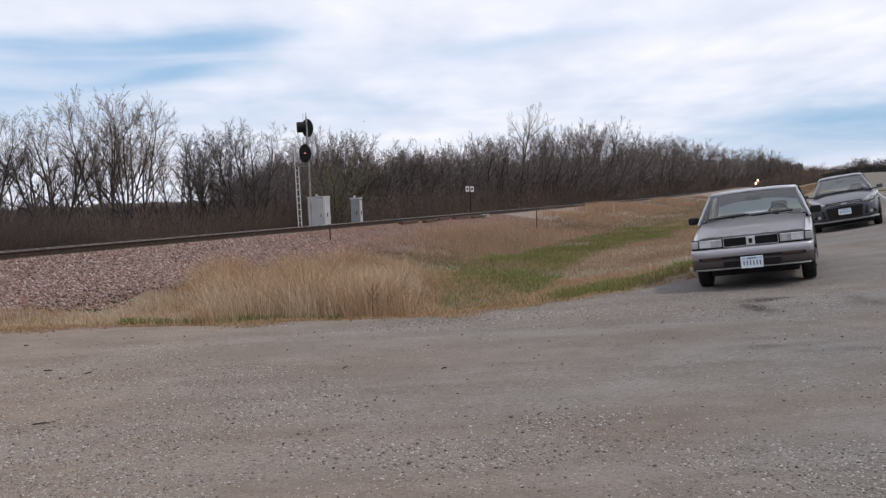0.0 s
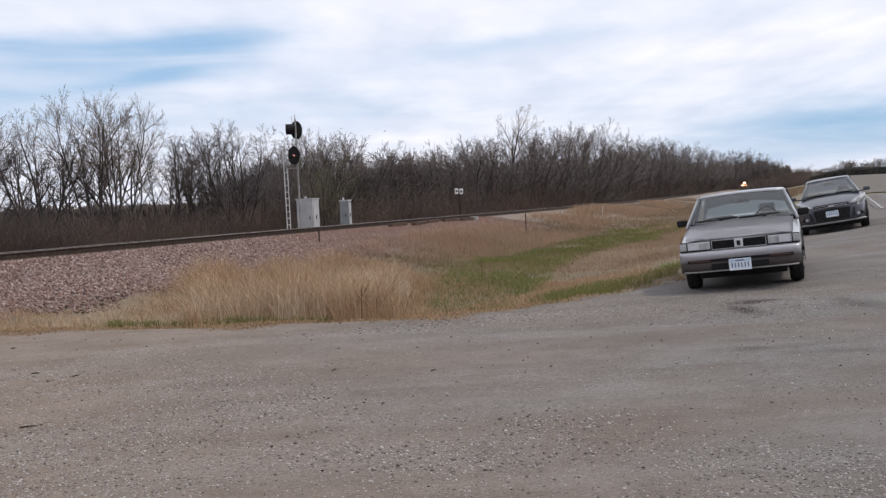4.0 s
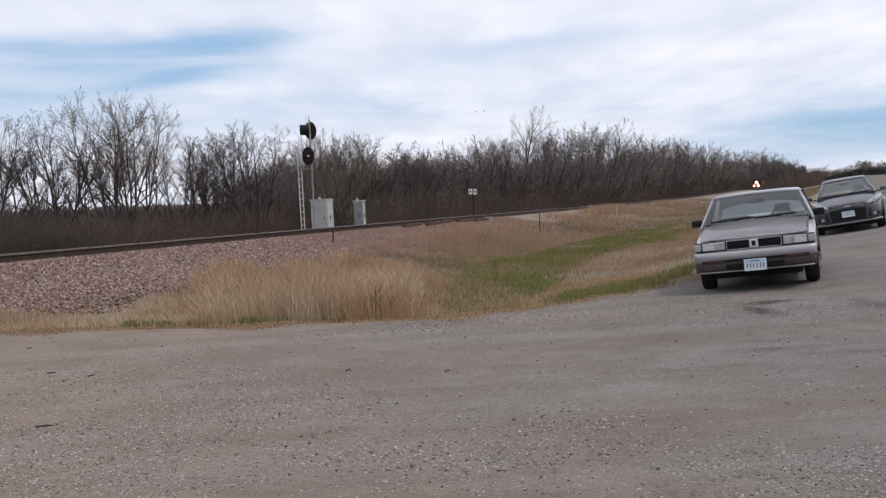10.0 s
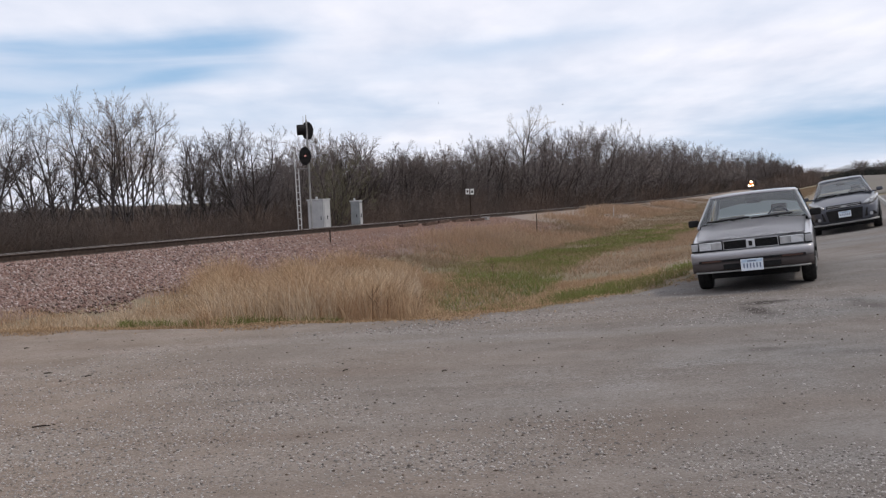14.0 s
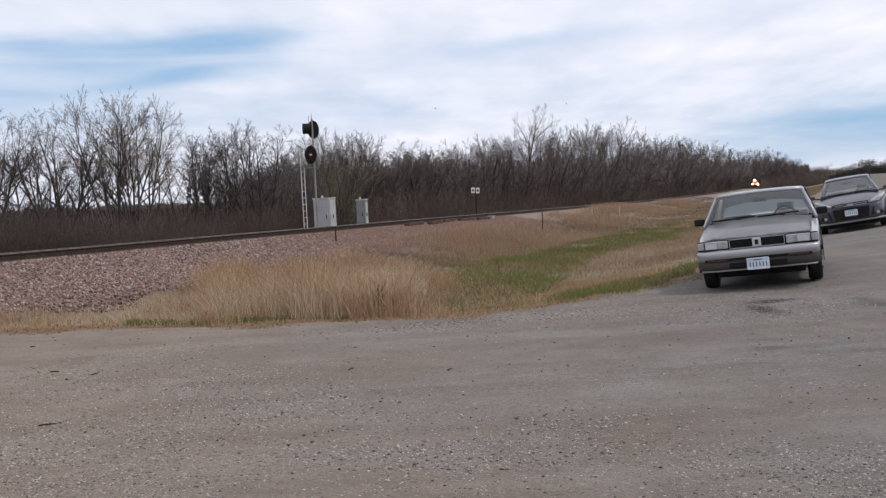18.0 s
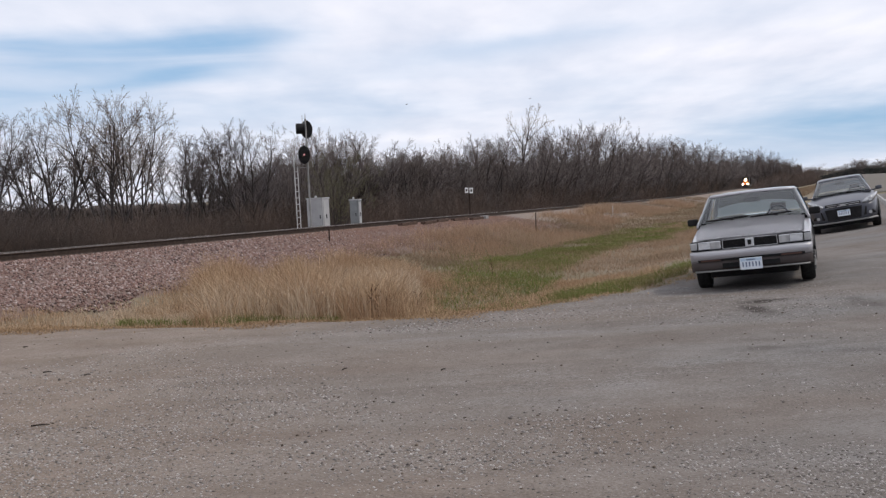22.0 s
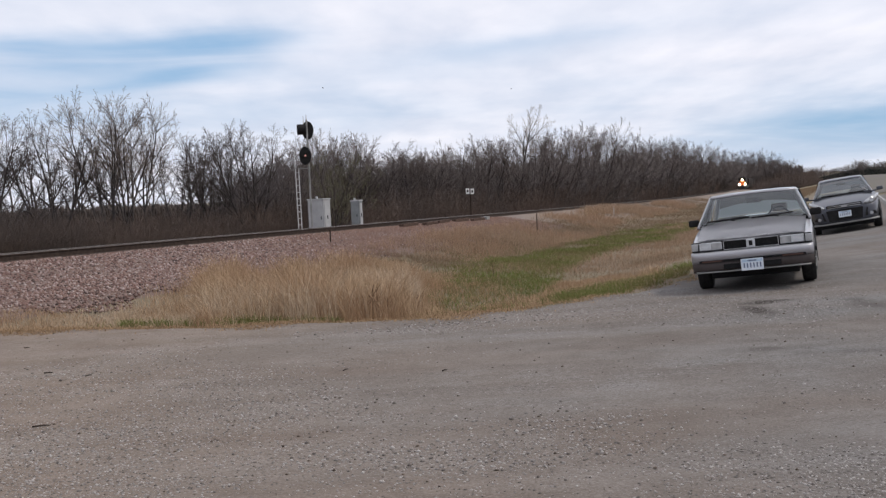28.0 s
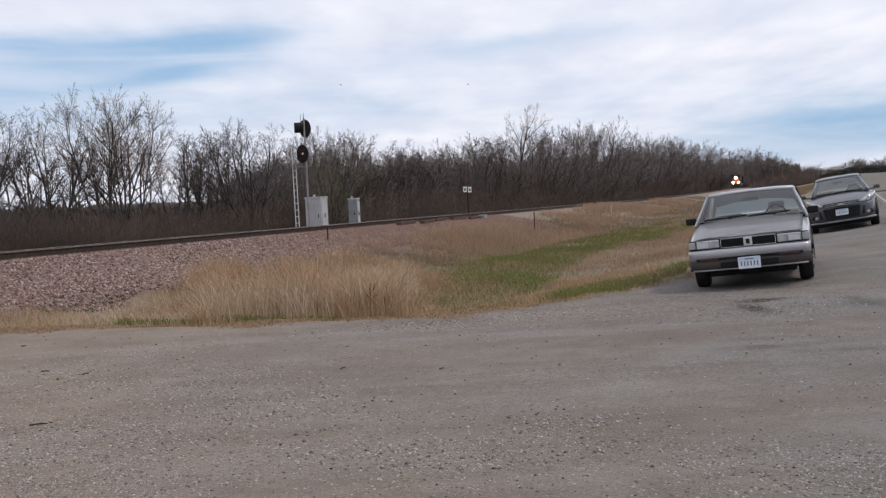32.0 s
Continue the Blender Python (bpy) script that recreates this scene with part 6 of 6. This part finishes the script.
def build_hatch():
    car = thing("parked_hatchback", car_pose(11.09, 26.8, 22.5, 1.55, 2.65), "dark blue-grey hatchback parked facing out on the road shoulder", "car", "parked cars")
    st = [(0.0, 0.50, 0.28, 0.48, 0.66, 0.44, 0.74), (0.06, 0.70, 0.25, 0.50, 0.70, 0.60, 0.77), (0.28, 0.84, 0.24, 0.52, 0.76, 0.70, 0.84), (0.7, 0.90, 0.23, 0.56, 0.86, 0.78, 0.94), (1.15, 0.91, 0.22, 0.58, 0.95, 0.80, 1.03),
          (2.2, 0.91, 0.22, 0.60, 0.97, 0.80, 0.98), (3.3, 0.91, 0.22, 0.62, 1.00, 0.79, 1.00), (4.0, 0.89, 0.25, 0.64, 1.00, 0.76, 1.02), (4.30, 0.80, 0.30, 0.62, 0.92, 0.68, 0.98), (4.36, 0.70, 0.34, 0.60, 0.85, 0.60, 0.90)]
    smooth_part("body", loft([body_ring(*s) for s in st]), M_BLUEGREY, car, "dark blue-grey painted body")
    cabin(car, M_BLUEGREY, 0.74, 0.56, 1.12, 1.018, 2.02, 1.42, 3.55, 1.42, 4.12, 1.08, 0.05, True, M_GLASS)
    # grille mouths
    arc = lambda x: 0.11 * (abs(x) / 0.45) ** 2
    up = part("upper_grille", loft([[(x, -0.075 + arc(x), 0.665 + 0.035 * (abs(x) / 0.45)), (x, -0.065 + arc(x), 0.775 - 0.005 * (abs(x) / 0.45)), (x, 0.10 + arc(x), 0.72)] for x in np.linspace(-0.45, 0.45, 13)]), M_BLACK, car, "slim black upper grille")
    for z in (0.690, 0.735):
        part("grille_bar", loft([[(x, -0.088 + arc(x), z), (x, -0.088 + arc(x), z + 0.014), (x, -0.07 + arc(x), z + 0.007)] for x in np.linspace(-0.42, 0.42, 11)]), M_BAR, up, "thin bright bar")
    part("badge", loft([[(0.075 * math.cos(t), y, 0.722 + 0.032 * math.sin(t)) for t in np.linspace(0, 6.283, 21)[:-1]] for y in (-0.10, -0.08)]), M_BAR, up, "small oval badge")
    low = poly([(-0.47, -0.055, 0.635), (0.47, -0.055, 0.635), (0.42, -0.055, 0.335), (-0.42, -0.055, 0.335)], 0.10, (0, 1, 0))
    lg = part("lower_grille", low, M_BLACK, car, "black trapezoid lower grille")
    for k in range(4):
        part("grille_slat", box(-0.37 + k * 0.02, 0.37 - k * 0.02, -0.062, -0.056, 0.575 - k * 0.062, 0.585 - k * 0.062), M_TRIM, lg)
    for s in (-1, 1):
        tri = poly([(s * 0.56, 0.02, 0.60), (s * 0.49, -0.01, 0.37), (s * 0.80, 0.17, 0.39), (s * 0.77, 0.15, 0.45)], 0.12, (0, 1, 0))
        t = part("side_intake", tri, M_BLACK, car, "black triangular intake")
        part("fog_lamp", rod((s * 0.66, 0.03, 0.425), (s * 0.66, 0.14, 0.425), 0.045, 0.045, 14), M_LAMP, t)
        hl = loft([[(s * x, y, z0), (s * x, y - 0.03, (z0 + z1) / 2), (s * x, y + 0.01, z1), (s * x, y + 0.12, (z0 + z1) / 2)] for x, y, z0, z1 in
                   ((0.50, 0.035, 0.69, 0.745), (0.60, 0.075, 0.675, 0.81), (0.70, 0.145, 0.685, 0.865), (0.79, 0.26, 0.72, 0.90), (0.87, 0.46, 0.79, 0.925), (0.905, 0.64, 0.86, 0.93))])
        h = part("headlight", hl, M_LAMP, car, "swept-back clear headlight", True)
        part("bulb_reflector", rod((s * 0.70, 0.10, 0.775), (s * 0.70, 0.14, 0.775), 0.055, 0.055, 16), M_LAMP_IN, h)
    lip = loft([[(x, -0.03 + 0.30 * (abs(x) / 0.86) ** 3, 0.245), (x, -0.045 + 0.30 * (abs(x) / 0.86) ** 3, 0.275), (x, 0.0 + 0.30 * (abs(x) / 0.86) ** 3, 0.30), (x, 0.06 + 0.30 * (abs(x) / 0.86) ** 3, 0.27)] for x in np.linspace(-0.84, 0.84, 21)])
    part("front_lip", lip, M_MAST, car, "pale grey lip under the bumper", True)
    number_plate(car, 0.0, -0.07, 0.505, 0.32, 0.16)
    # added dark slab, standing in for the shadow below the lip
    part("shade_undertray", box(-0.70, 0.70, 0.2, 0.8, 0.15, 0.25, 0.02), M_TRIM, car)
    for x0, x1 in ((-0.68, 0.0), (-0.10, 0.62)):
        part("wiper", rod((x0, 1.10, 1.036), (x1, 1.15, 1.052), 0.006, 0.005, 6), M_BLACK, car)
    door_mirrors(car, 0.99, 1.58, 1.02, M_BLUEGREY)
    arches(car, 0.91, (0.90, 3.55), 0.37, M_TRIM)
    for y in (0.90, 3.55):
        for s in (-1, 1):
            wheel(car, s * 0.79, y, 0.325, 0.21, M_HUB)
    part("axle", box(-0.66, 0.66, 0.70, 4.0, 0.17, 0.26, 0.02), M_TRIM, car)


# ---------------------------------------------------------------- build
build_track()
build_ballast()
build_signal()
build_cabinet(-0.1175, 47.0, 0.82, 0.68, 1.82, -22, "pale grey steel relay cabinet beside the signal", M_CASE)
# sunlit and shaded sides are set by two greys on this case
build_cabinet(-0.0800, 49.5, 0.46, 0.36, 1.56, -22, "narrow grey steel relay case on a concrete base", M_CASE_SHADED)
build_posts()
build_sedan()
build_hatch()
LOCO = build_locomotive()
HOPPERS = [build_freight(i) for i in range(4)]
build_grass()
build_weeds()
build_spare_ties()
build_lot_stones()
build_lot_litter()
build_trees()
build_brush()


def build_bird():
    s = thing("bird", Matrix(), "small dark bird gliding over the trees", "bird", "birds in the sky")
    part("body", loft([[(r * math.cos(t), y, r * math.sin(t)) for t in np.linspace(0, 6.283, 9)[:-1]] for y, r in ((-0.16, 0.008), (-0.11, 0.03), (0.0, 0.045), (0.12, 0.02), (0.2, 0.03))]), M_CLOD, s)
    for k in (-1, 1):
        part("wing", poly([(k * 0.03, -0.06, 0.02), (k * 0.20, -0.10, 0.07), (k * 0.42, 0.02, 0.09), (k * 0.20, 0.07, 0.06), (k * 0.03, 0.06, 0.02)], 0.008), M_CLOD, s)
    s.scale = (0.6, 0.6, 0.6)
    return s


BIRDS = [build_bird(), build_bird()]


def motions():
    """The train creeping up the grade, and two birds circling."""
    def on_rail(u):
        x, y = xy(u, -GAUGE / 2)
        g = math.degrees(math.atan2(float(rail_z(u + 10) - rail_z(u - 10)), 20))
        return Matrix.Translation((x, y, float(rail_z(u)))) @ Euler((radians(g), 0, radians(-TRACK))).to_matrix().to_4x4()
    for k, ob in enumerate([LOCO, *HOPPERS]):
        rows = []
        for i in range(17):
            t = i * 2.0
            depth = 532 - 5.8 * t
            u = (depth - P0Y + (-GAUGE / 2) * DX) / DY + (22.5 + (k - 1) * 16.4 if k else 0)
            rows.append((t, on_rail(u)))
        walk(ob, rows)
    # birds: seconds, across, height
    for ob, depth, way in ((BIRDS[0], 110.0, ((0, -1.9, 6.9), (0.6, -3.2, 7.1), (1.2, -4.5, 7.5), (1.8, -5.9, 8), (2.4, -6.7, 8.7), (3.5, -5.2, 8.7), (5.5, -0.9, 8.4), (5.8, 0.2, 8.5), (6.1, 1.5, 8.6), (6.4, 2.4, 8.7), (8, 5.6, 9.1), (10, 4.4, 9.7), (13, 1.6, 10.6), (16, -0.1, 11), (18, -0.2, 10.9), (19, 0.6, 11.2), (20, 0.2, 11.4), (21, -1, 11.4), (22, -2.7, 11.4), (23, -4.5, 11.9), (24, -6.4, 11.9), (25, -8.4, 11.8), (27, -10.6, 12.4), (29.5, -11.5, 13.3), (32, -9.6, 13.6))),
                           (BIRDS[1], 130.0, ((0, -8.8, 10.7), (0.3, -9.6, 10.4), (0.6, -10.2, 10.3), (3, -11.7, 10.1), (5, -8.8, 11), (8, 0, 11.1), (11, 9.4, 11.4), (14, 16.6, 11.7), (18, 17.4, 12.3), (20, 17.8, 11.7), (21, 16, 12.3), (22, 13.3, 13.1), (23, 12.4, 13.3), (25, 11.8, 12.6), (27.5, 10.4, 13.5), (30, 7.9, 14.2), (32, 5.3, 15)))):
        walk(ob, [(t, pose(x, depth + 6 * math.sin(t * 0.4), z, 0, 18 * math.sin(t * 1.3), -80 + 35 * math.sin(t * 0.35))) for t, x, z in way])


motions()
